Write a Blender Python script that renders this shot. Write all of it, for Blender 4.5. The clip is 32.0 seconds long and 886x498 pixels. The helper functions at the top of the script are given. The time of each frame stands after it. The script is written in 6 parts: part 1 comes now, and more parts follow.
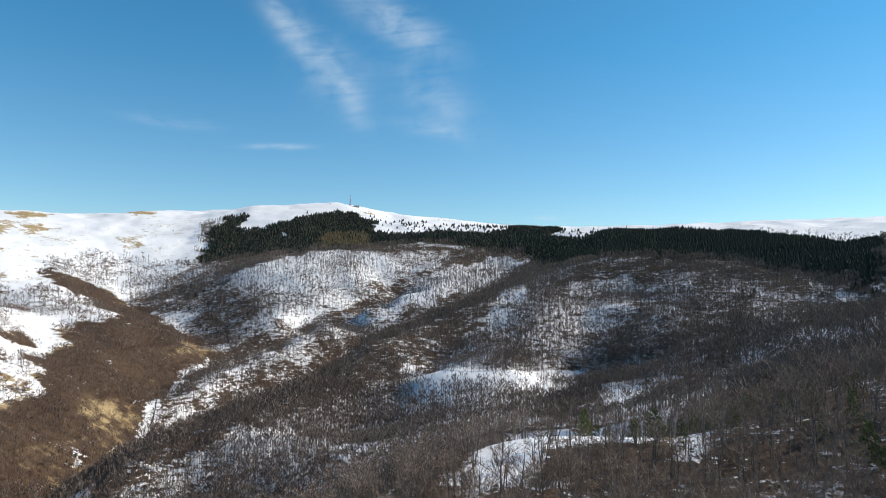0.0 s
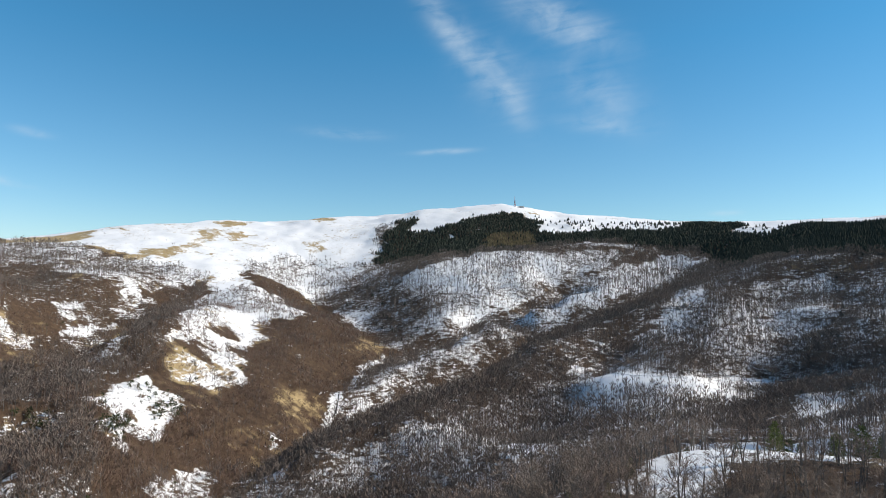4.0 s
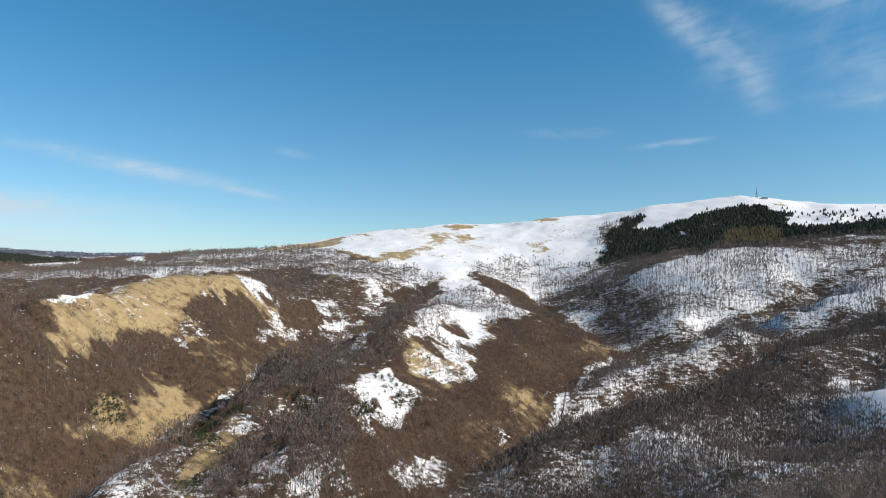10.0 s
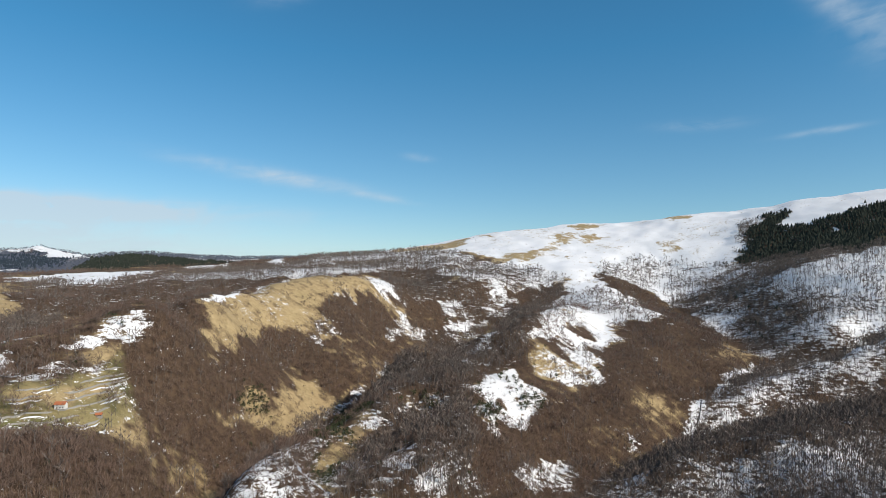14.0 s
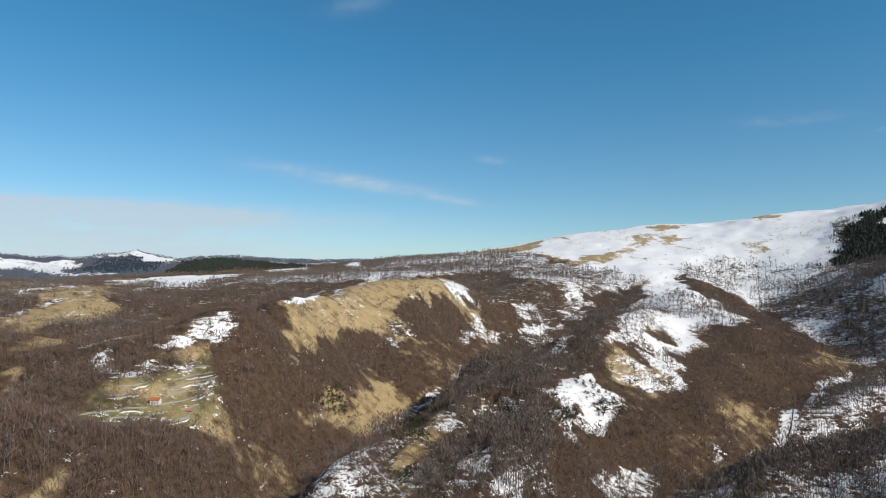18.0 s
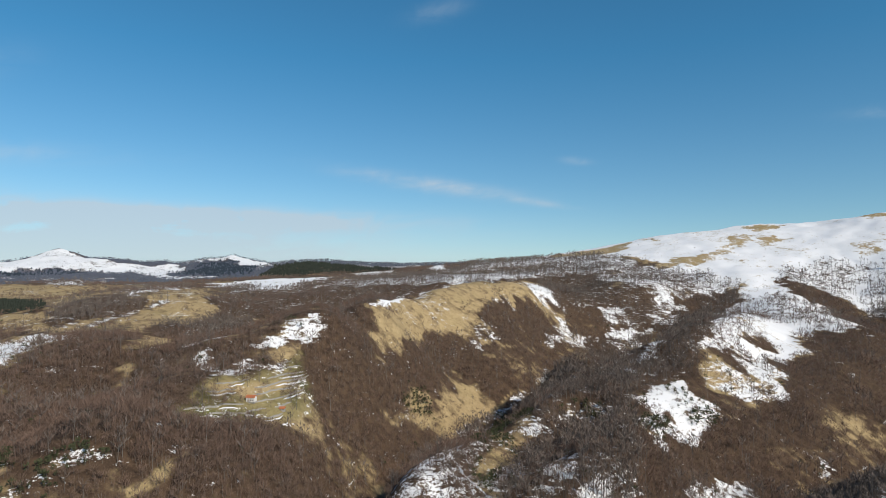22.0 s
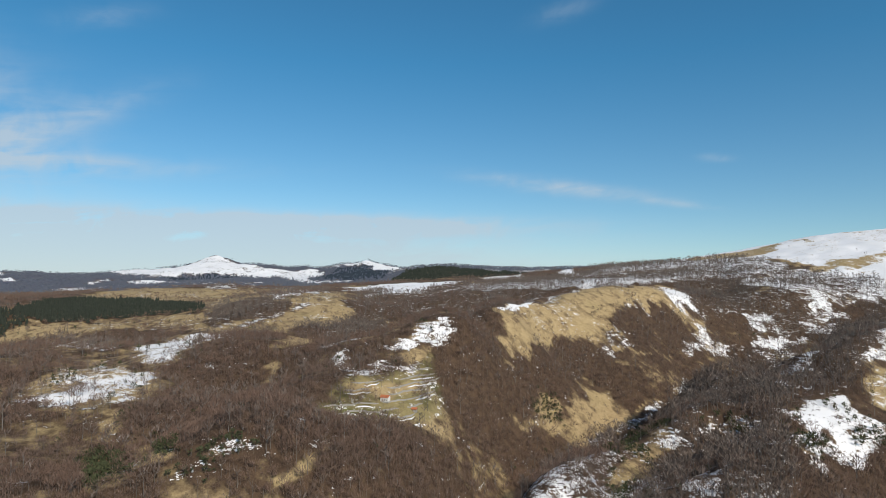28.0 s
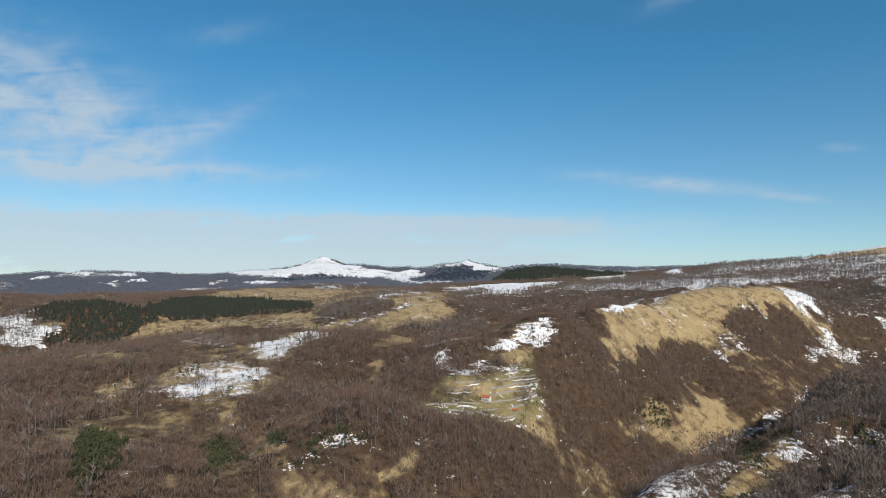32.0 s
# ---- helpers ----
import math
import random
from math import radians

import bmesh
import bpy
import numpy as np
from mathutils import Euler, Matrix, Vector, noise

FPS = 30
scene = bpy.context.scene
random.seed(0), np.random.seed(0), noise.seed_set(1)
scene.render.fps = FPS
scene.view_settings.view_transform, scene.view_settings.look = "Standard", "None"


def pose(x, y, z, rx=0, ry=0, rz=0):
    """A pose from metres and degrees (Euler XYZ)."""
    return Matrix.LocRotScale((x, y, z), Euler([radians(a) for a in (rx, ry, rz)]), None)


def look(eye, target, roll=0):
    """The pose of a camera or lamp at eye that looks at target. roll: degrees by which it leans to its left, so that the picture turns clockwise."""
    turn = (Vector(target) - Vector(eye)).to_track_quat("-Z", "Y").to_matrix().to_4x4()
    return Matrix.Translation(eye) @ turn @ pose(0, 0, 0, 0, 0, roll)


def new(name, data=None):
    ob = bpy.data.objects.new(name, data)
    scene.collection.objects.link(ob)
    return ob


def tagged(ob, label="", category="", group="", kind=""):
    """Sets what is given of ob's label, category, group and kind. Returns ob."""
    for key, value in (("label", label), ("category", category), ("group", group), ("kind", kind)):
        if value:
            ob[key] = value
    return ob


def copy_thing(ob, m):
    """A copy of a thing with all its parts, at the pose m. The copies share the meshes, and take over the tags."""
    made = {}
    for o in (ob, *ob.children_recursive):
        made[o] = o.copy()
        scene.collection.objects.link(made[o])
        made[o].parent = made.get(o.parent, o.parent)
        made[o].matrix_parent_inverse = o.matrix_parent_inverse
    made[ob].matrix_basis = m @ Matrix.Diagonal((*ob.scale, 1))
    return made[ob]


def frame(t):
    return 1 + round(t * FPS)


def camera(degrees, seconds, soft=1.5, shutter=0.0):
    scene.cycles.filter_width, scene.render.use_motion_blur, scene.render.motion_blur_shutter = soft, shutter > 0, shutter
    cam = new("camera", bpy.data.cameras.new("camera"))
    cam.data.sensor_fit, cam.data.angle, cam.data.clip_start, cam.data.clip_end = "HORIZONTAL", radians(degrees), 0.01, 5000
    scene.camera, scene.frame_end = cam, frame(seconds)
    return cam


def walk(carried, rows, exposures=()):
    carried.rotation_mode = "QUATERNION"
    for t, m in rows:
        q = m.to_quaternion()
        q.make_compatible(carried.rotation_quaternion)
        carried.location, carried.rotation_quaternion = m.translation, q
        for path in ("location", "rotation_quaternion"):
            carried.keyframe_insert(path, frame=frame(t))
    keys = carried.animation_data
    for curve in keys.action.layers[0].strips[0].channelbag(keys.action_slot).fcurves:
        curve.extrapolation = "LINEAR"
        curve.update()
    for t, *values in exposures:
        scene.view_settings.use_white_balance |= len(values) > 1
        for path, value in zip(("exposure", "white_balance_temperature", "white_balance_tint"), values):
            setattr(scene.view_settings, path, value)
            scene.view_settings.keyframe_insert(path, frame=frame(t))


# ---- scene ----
CAM_Z = 300.0
cam = camera(69.42, 32.0, soft=0.9)
PATH = [
    (0, pose(0, 0, CAM_Z, 92.856, -0.278, 0.000)),
    (1, pose(0, 0, CAM_Z, 92.824, -0.257, 3.734)),
    (2, pose(0, 0, CAM_Z, 92.814, -0.219, 7.442)),
    (3, pose(0, 0, CAM_Z, 92.817, -0.151, 11.119)),
    (3.5, pose(0, 0, CAM_Z, 92.837, -0.121, 12.982)),
    (5.5, pose(0, 0, CAM_Z, 92.857, -0.039, 19.794)),
    (6, pose(0, 0, CAM_Z, 92.864, -0.000, 21.553)),
    (7, pose(0, 0, CAM_Z, 92.895, 0.041, 24.858)),
    (8, pose(0, 0, CAM_Z, 92.879, 0.035, 28.106)),
    (9, pose(0, 0, CAM_Z, 92.846, 0.074, 31.367)),
    (10, pose(0, 0, CAM_Z, 92.866, 0.118, 34.583)),
    (11, pose(0, 0, CAM_Z, 92.908, 0.158, 37.614)),
    (12, pose(0, 0, CAM_Z, 92.920, 0.143, 40.401)),
    (13, pose(0, 0, CAM_Z, 92.955, 0.165, 43.066)),
    (14, pose(0, 0, CAM_Z, 92.969, 0.122, 45.630)),
    (15, pose(0, 0, CAM_Z, 93.011, 0.143, 47.935)),
    (15.5, pose(0, 0, CAM_Z, 93.046, 0.149, 48.958)),
    (17.5, pose(0, 0, CAM_Z, 93.176, 0.145, 51.563)),
    (18, pose(0, 0, CAM_Z, 93.230, 0.125, 52.248)),
    (19, pose(0, 0, CAM_Z, 93.305, 0.118, 53.962)),
    (20, pose(0, 0, CAM_Z, 93.368, 0.091, 55.908)),
    (21, pose(0, 0, CAM_Z, 93.431, 0.079, 57.794)),
    (22, pose(0, 0, CAM_Z, 93.505, 0.043, 59.722)),
    (23, pose(0, 0, CAM_Z, 93.587, 0.026, 61.599)),
    (24, pose(0, 0, CAM_Z, 93.664, -0.032, 63.488)),
    (25, pose(0, 0, CAM_Z, 93.738, -0.047, 65.371)),
    (25.5, pose(0, 0, CAM_Z, 93.759, -0.077, 66.383)),
    (27.5, pose(0, 0, CAM_Z, 93.858, -0.127, 70.139)),
    (28, pose(0, 0, CAM_Z, 93.874, -0.150, 71.145)),
    (29, pose(0, 0, CAM_Z, 93.888, -0.195, 73.106)),
    (30, pose(0, 0, CAM_Z, 93.874, -0.240, 75.132)),
    (31, pose(0, 0, CAM_Z, 93.878, -0.258, 77.607)),
    (32, pose(0, 0, CAM_Z, 93.867, -0.288, 80.081)),
]
walk(cam, PATH, [(0, 0.28), (6, 0.2), (13, 0.05), (19, -0.08), (28, -0.13), (32, -0.1)])

# ---- sky and sun ----
SUN_EL, SUN_TURN = radians(34), radians(77)
sky_world = bpy.data.worlds.new("sky")
scene.world = sky_world
sky_world.use_nodes = True
wn, wl = sky_world.node_tree.nodes, sky_world.node_tree.links
wn.clear()
sky = wn.new("ShaderNodeTexSky")
sky.sky_type, sky.sun_disc = "NISHITA", False
sky.sun_elevation, sky.sun_rotation = SUN_EL, SUN_TURN
sky.altitude, sky.air_density, sky.dust_density, sky.ozone_density = 1300, 1.0, 0.4, 1.6
back = wn.new("ShaderNodeBackground")
back.inputs["Strength"].default_value = 0.1
wout = wn.new("ShaderNodeOutputWorld")


def sky_node(kind, op, *ins):
    nd = wn.new(kind)
    if op:
        nd.operation = op
    for s, v in zip(nd.inputs, ins):
        if hasattr(v, "links"):
            wl.new(v, s)
        else:
            s.default_value = v
    return nd.outputs[0]


def sm(op, *ins):
    return sky_node("ShaderNodeMath", op, *ins)


# the clear air of a cold day: a deeper blue than the plain sky model gives
tint = wn.new("ShaderNodeMix")
tint.data_type, tint.blend_type = "RGBA", "MULTIPLY"
tint.inputs[0].default_value = 1.0
wl.new(sky.outputs[0], tint.inputs[6])
way = wn.new("ShaderNodeSeparateXYZ")
wl.new(wn.new("ShaderNodeTexCoord").outputs["Generated"], way.inputs[0])
turn = sm("MULTIPLY", sm("ARCTAN2", sm("MULTIPLY", way.outputs[0], -1.0), way.outputs[1]), 57.2958)
rise = sm("MULTIPLY", sm("ARCSINE", way.outputs[2]), 57.2958)

air = wn.new("ShaderNodeMix")
air.data_type = "RGBA"
air.inputs[6].default_value, air.inputs[7].default_value = (0.96, 1.03, 1.03, 1), (0.42, 1.08, 1.245, 1)
lift = wn.new("ShaderNodeMapRange")
lift.inputs["From Min"].default_value, lift.inputs["From Max"].default_value = -2.0, 20.0
wl.new(rise, lift.inputs["Value"])
wl.new(lift.outputs[0], air.inputs[0])
# upper sky, out of view, dimmed so that shadows on the land come darker
high = wn.new("ShaderNodeMix")
high.data_type = "RGBA"
high.inputs[7].default_value = (0.60, 0.85, 0.95, 1)
climb = wn.new("ShaderNodeMapRange")
climb.inputs["From Min"].default_value, climb.inputs["From Max"].default_value = 28.0, 48.0
wl.new(rise, climb.inputs["Value"])
wl.new(climb.outputs[0], high.inputs[0])
wl.new(air.outputs[2], high.inputs[6])
wl.new(high.outputs[2], tint.inputs[7])


def streaks(su, sv, shift):
    both = wn.new("ShaderNodeCombineXYZ")
    wl.new(sm("MULTIPLY", sm("ADD", turn, shift), su), both.inputs[0])
    wl.new(sm("MULTIPLY", sm("ADD", rise, sm("MULTIPLY", turn, 0.12)), sv), both.inputs[1])
    nd = wn.new("ShaderNodeTexNoise")
    nd.inputs["Scale"].default_value, nd.inputs["Detail"].default_value, nd.inputs["Roughness"].default_value = 1.0, 5, 0.52
    nd.inputs["Distortion"].default_value = 0.6
    wl.new(both.outputs[0], nd.inputs["Vector"])
    return nd.outputs[0]


FLUFF, COMB = streaks(0.34, 0.42, 3.0), streaks(0.16, 0.85, 40.0)
# thin cirrus: turn and rise of the middle, slant, half length, half width, whiteness (degrees)
WISPS = [
    (12.6, 20.6, 43, 4.6, 1.4, 0.46),
    (9.8, 17.8, 42, 3.2, 2.3, 0.52),
    (8.2, 15.4, 60, 2.4, 1.0, 0.45),
    (14.9, 22.3, 52, 4.0, 0.9, 0.55),
    (4.2, 22.1, 22, 4.5, 1.4, 1.0),
    (0.8, 16.1, 35, 4.0, 2.02, 0.5),
    (14.7, 11.5, -3, 2.3, 0.22, 0.8),
    (23.6, 12.9, 2, 2.8, 0.40, 0.6),
    (0.8, 13.4, 8, 3.0, 0.61, 0.5),
    (-9.1, 5.6, 0, 1.0, 0.20, 0.6),
    (60.5, 9.2, 8, 6.6, 0.61, 1.3),
]
WISPS += [
    (51.3, 7.6, 9, 2.5, 0.30, 0.9),
    (47.8, 11.1, 5, 1.1, 0.30, 0.8),
    (80.6, 5.9, 0, 11.6, 0.71, 2.6),
    (89.4, 5.8, 0, 19.2, 0.81, 2.2),
    (107.4, 3.8, 0, 30.3, 2.02, 2.0),
    (112.1, 13.6, 18, 8.6, 4.0, 1.7),
    (102.3, 13.1, -25, 6.1, 1.11, 0.8),
    (99.8, 21.2, -15, 3.0, 0.71, 0.4),
    (113.0, 9.5, -2, 15.2, 0.81, 2.0),
    (60.1, 24.0, -12, 2.4, 0.7, 0.45),
]
veil = None
for a, e, slant, long, wide, white in WISPS:
    da, de = sm("SUBTRACT", turn, a), sm("SUBTRACT", rise, e)
    c, s_ = math.cos(radians(slant)), math.sin(radians(slant))
    u = sm("DIVIDE", sm("ADD", sm("MULTIPLY", da, c), sm("MULTIPLY", de, s_)), long)
    v = sm("DIVIDE", sm("SUBTRACT", sm("MULTIPLY", de, c), sm("MULTIPLY", da, s_)), wide)
    body = sm("POWER", 2.718, sm("MULTIPLY", sm("ADD", sm("MULTIPLY", u, u), sm("MULTIPLY", v, v)), -1.0))
    grain = sm("ADD", sm("MULTIPLY", FLUFF, 1.3), sm("MULTIPLY", COMB, 1.3))
    one = sm("MULTIPLY", sm("MULTIPLY", body, white), sm("MULTIPLY", sm("MAXIMUM", sm("SUBTRACT", grain, 0.85), 0.0), 0.78))
    veil = one if veil is None else sm("ADD", veil, one)
# the pale haze low in the west
for a, e, long, wide, white in ((92, 2.6, 34, 3.2, 0.62), (70, 1.0, 40, 1.8, 0.35)):
    u, v = sm("DIVIDE", sm("SUBTRACT", turn, a), long), sm("DIVIDE", sm("SUBTRACT", rise, e), wide)
    veil = sm("ADD", veil, sm("MULTIPLY", sm("POWER", 2.718, sm("MULTIPLY", sm("ADD", sm("MULTIPLY", u, u), sm("MULTIPLY", v, v)), -1.0)), white))
cloudy = wn.new("ShaderNodeMix")
cloudy.data_type = "RGBA"
wl.new(sm("MINIMUM", veil, 0.75), cloudy.inputs[0])
wl.new(tint.outputs[2], cloudy.inputs[6])
cloudy.inputs[7].default_value = (5.6, 6.5, 7.3, 1)
wl.new(cloudy.outputs[2], back.inputs[0])
wl.new(back.outputs[0], wout.inputs[0])

sun = new("sun", bpy.data.lights.new("sun", "SUN"))
sun.data.energy, sun.data.angle, sun.data.color = 4.45, radians(0.53), (1.0, 0.92, 0.81)
sun_way = Vector((math.sin(SUN_TURN) * math.cos(SUN_EL), math.cos(SUN_TURN) * math.cos(SUN_EL), math.sin(SUN_EL)))
sun.matrix_world = look(sun_way * 500 + Vector((0, 0, CAM_Z)), (0, 0, CAM_Z))

# ---- materials ----
class Nodes:
    """A small writer of node materials."""

    def __init__(self, name):
        self.mat = bpy.data.materials.new(name)
        self.mat.use_nodes = True
        self.n, self.l = self.mat.node_tree.nodes, self.mat.node_tree.links
        self.bsdf = self.n["Principled BSDF"]

    def put(self, socket, value):
        if hasattr(value, "links"):
            self.l.new(value, socket)
        elif isinstance(value, tuple) and len(value) == 3 and socket.type == "RGBA":
            socket.default_value = (*value, 1)
        else:
            socket.default_value = value

    def noise(self, scale, detail=4, rough=0.55, space=None, out=0):
        nd = self.n.new("ShaderNodeTexNoise")
        nd.inputs["Scale"].default_value, nd.inputs["Detail"].default_value = scale, detail
        nd.inputs["Roughness"].default_value = rough
        if space is not None:
            self.l.new(space, nd.inputs["Vector"])
        return nd.outputs[out]

    def position(self):
        return self.n.new("ShaderNodeNewGeometry").outputs["Position"]

    def local(self):
        return self.n.new("ShaderNodeTexCoord").outputs["Object"]

    def island(self):
        return self.n.new("ShaderNodeNewGeometry").outputs["Random Per Island"]

    def lot(self):
        return self.n.new("ShaderNodeObjectInfo").outputs["Random"]

    def attr(self, name):
        nd = self.n.new("ShaderNodeAttribute")
        nd.attribute_name = name
        return nd.outputs["Fac"]

    def calc(self, op, a, b=0.0, c=0.0, clamp=False):
        nd = self.n.new("ShaderNodeMath")
        nd.operation, nd.use_clamp = op, clamp
        for s, v in zip(nd.inputs, (a, b, c)):
            self.put(s, v)
        return nd.outputs[0]

    def span(self, v, a, b, lo=0.0, hi=1.0):
        nd = self.n.new("ShaderNodeMapRange")
        nd.interpolation_type = "SMOOTHSTEP"
        for s, x in zip(nd.inputs, (v, a, b, lo, hi)):
            self.put(s, x)
        return nd.outputs[0]

    def mix(self, f, a, b):
        nd = self.n.new("ShaderNodeMix")
        nd.data_type = "RGBA"
        self.put(nd.inputs[0], f)
        self.put(nd.inputs[6], a)
        self.put(nd.inputs[7], b)
        return nd.outputs[2]

    def bump(self, height, strength, distance):
        nd = self.n.new("ShaderNodeBump")
        nd.inputs["Strength"].default_value, nd.inputs["Distance"].default_value = strength, distance
        self.l.new(height, nd.inputs["Height"])
        self.l.new(nd.outputs[0], self.bsdf.inputs["Normal"])

    def done(self, colour, rough=0.85, spec=0.2, metal=0.0):
        self.put(self.bsdf.inputs["Base Color"], colour)
        self.put(self.bsdf.inputs["Roughness"], rough)
        self.bsdf.inputs["Specular IOR Level"].default_value = spec
        self.bsdf.inputs["Metallic"].default_value = metal
        return self.mat


def ground_material():
    w = Nodes("mountain_ground")
    p = w.position()
    fine, mid, big = w.noise(0.9, 5, 0.65, p), w.noise(0.09, 5, 0.6, p), w.noise(0.012, 3, 0.5, p)
    litter = w.mix(w.span(mid, 0.35, 0.65), (0.055, 0.035, 0.023), (0.095, 0.061, 0.038))
    litter = w.mix(w.span(fine, 0.45, 0.75, 0, 0.5), litter, (0.16, 0.108, 0.068))
    straw = w.mix(w.span(mid, 0.3, 0.7), (0.44, 0.325, 0.165), (0.31, 0.22, 0.11))
    straw = w.mix(w.span(fine, 0.35, 0.7, 0, 0.6), straw, (0.48, 0.365, 0.205))
    straw = w.mix(w.span(w.noise(0.35, 4, 0.7, p), 0.5, 0.72, 0, 0.65), straw, (0.13, 0.088, 0.045))
    straw = w.mix(w.span(big, 0.5, 0.7, 0, 0.35), straw, (0.26, 0.205, 0.09))
    patch = w.calc("ADD", w.attr("straw"), w.calc("MULTIPLY", w.calc("SUBTRACT", w.noise(0.05, 5, 0.62, p), 0.5), 1.6))
    soil = w.mix(w.span(patch, 0.3, 0.78), litter, straw)
    green = w.mix(w.span(fine, 0.3, 0.7), (0.10, 0.12, 0.035), (0.17, 0.165, 0.06))
    soil = w.mix(w.attr("meadow"), soil, green)
    # far ground turned blue-grey: haze put into the soil colour
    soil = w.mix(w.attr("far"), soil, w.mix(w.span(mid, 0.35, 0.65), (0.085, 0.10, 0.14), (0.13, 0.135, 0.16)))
    wobble = w.calc("ADD", w.calc("ADD", w.calc("MULTIPLY", w.calc("SUBTRACT", w.noise(0.14, 6, 0.72, p), 0.5), 1.5),
                                   w.calc("MULTIPLY", w.calc("SUBTRACT", w.noise(0.55, 4, 0.6, p), 0.5), 1.1)),
                    w.calc("MULTIPLY", w.calc("SUBTRACT", w.noise(0.03, 3, 0.5, p), 0.5), 1.0))
    flat = w.n.new("ShaderNodeVectorMath")
    flat.operation = "MULTIPLY"
    w.l.new(p, flat.inputs[0])
    flat.inputs[1].default_value = (0.05, 0.05, 0.45)
    wobble = w.calc("ADD", wobble, w.calc("MULTIPLY", w.calc("SUBTRACT", w.noise(1.0, 4, 0.6, flat.outputs[0]), 0.5), 1.1))
    cover = w.span(w.calc("ADD", w.attr("snow"), wobble), 0.46, 0.58)
    white = w.mix(w.span(big, 0.35, 0.7), (0.88, 0.87, 0.865), (0.80, 0.795, 0.79))
    colour = w.mix(cover, soil, white)
    w.bump(w.calc("ADD", w.calc("MULTIPLY", fine, 0.35), w.calc("MULTIPLY", mid, 2.0)), 0.5, 1.0)
    return w.done(colour, w.mix(cover, (0.95,) * 3, (0.6,) * 3), 0.15)


def twig_material(name, a, b, c):
    w = Nodes(name)
    clump = w.span(w.noise(0.13, 2, 0.5, w.position()), 0.32, 0.68)
    col = w.mix(w.calc("ADD", w.calc("MULTIPLY", w.island(), 0.45), w.calc("MULTIPLY", clump, 0.55)), a, b)
    col = w.mix(w.span(w.noise(0.02, 3, 0.5, w.position()), 0.4, 0.65, 0, 0.6), col, c)
    return w.done(col, 0.9, 0.1)


def plain_material(name, a, b, scale, rough=0.8, metal=0.0, spec=0.3):
    w = Nodes(name)
    col = w.mix(w.noise(scale, 5, 0.6, w.local()), a, b)
    w.bump(w.noise(scale * 6, 4, 0.6, w.local()), 0.25, 0.02)
    return w.done(col, rough, spec, metal)


M_GROUND = ground_material()
M_BEECH = twig_material("beech_twigs", (0.099, 0.081, 0.069), (0.246, 0.198, 0.168), (0.174, 0.129, 0.103))
M_TWIG = twig_material("near_twigs", (0.19, 0.145, 0.112), (0.36, 0.28, 0.22), (0.27, 0.185, 0.14))
M_BARK = twig_material("beech_bark", (0.103, 0.092, 0.081), (0.214, 0.194, 0.174), (0.135, 0.117, 0.103))
M_STEM = twig_material("pale_stems", (0.120, 0.103, 0.090), (0.216, 0.192, 0.168), (0.144, 0.123, 0.108))
M_SCRUB = twig_material("scrub_twigs", (0.125, 0.082, 0.062), (0.212, 0.142, 0.108), (0.155, 0.112, 0.09))
M_SPRUCE = twig_material("spruce_needles", (0.024, 0.030, 0.023), (0.05, 0.056, 0.042), (0.036, 0.042, 0.032))
M_LARCH = twig_material("larch_twigs", (0.13, 0.10, 0.055), (0.20, 0.155, 0.085), (0.10, 0.085, 0.05))
M_PINE = twig_material("pine_needles", (0.045, 0.053, 0.026), (0.082, 0.09, 0.046), (0.07, 0.072, 0.04))
M_NEEDLE = twig_material("young_pine_needles", (0.10, 0.115, 0.04), (0.19, 0.20, 0.08), (0.14, 0.14, 0.06))
# distance haze put into the twig colours of the far woods
M_FAR_HAZED = twig_material("far_woods_hazed", (0.105, 0.118, 0.145), (0.155, 0.162, 0.18), (0.12, 0.14, 0.175))
M_FIR_HAZED = twig_material("far_firs_hazed", (0.03, 0.042, 0.058), (0.05, 0.062, 0.075), (0.035, 0.05, 0.065))
M_SNOW = plain_material("old_snow", (0.85, 0.86, 0.88), (0.74, 0.75, 0.77), 0.4, 0.6)
M_WALL = plain_material("whitewash", (0.78, 0.76, 0.72), (0.66, 0.63, 0.58), 1.5)
M_TILE = plain_material("clay_tile", (0.40, 0.12, 0.05), (0.50, 0.18, 0.08), 2.0)
M_WOOD = plain_material("weathered_wood", (0.16, 0.11, 0.075), (0.24, 0.18, 0.13), 3.0)
M_GLASS = plain_material("dark_pane", (0.03, 0.035, 0.04), (0.05, 0.055, 0.06), 2.0, 0.1, 0.0, 0.5)
M_STEEL = plain_material("galvanised_steel", (0.32, 0.33, 0.34), (0.42, 0.42, 0.43), 1.0, 0.5, 0.7)
M_RED = plain_material("red_paint", (0.45, 0.08, 0.05), (0.55, 0.12, 0.07), 1.0, 0.5)
M_WATER = plain_material("stream_water", (0.02, 0.03, 0.035), (0.035, 0.045, 0.05), 0.3, 0.12, 0.0, 0.5)
M_STONE = plain_material("field_stone", (0.26, 0.24, 0.21), (0.38, 0.36, 0.32), 1.2)
M_CONCRETE = plain_material("concrete", (0.42, 0.41, 0.39), (0.55, 0.54, 0.51), 0.6)

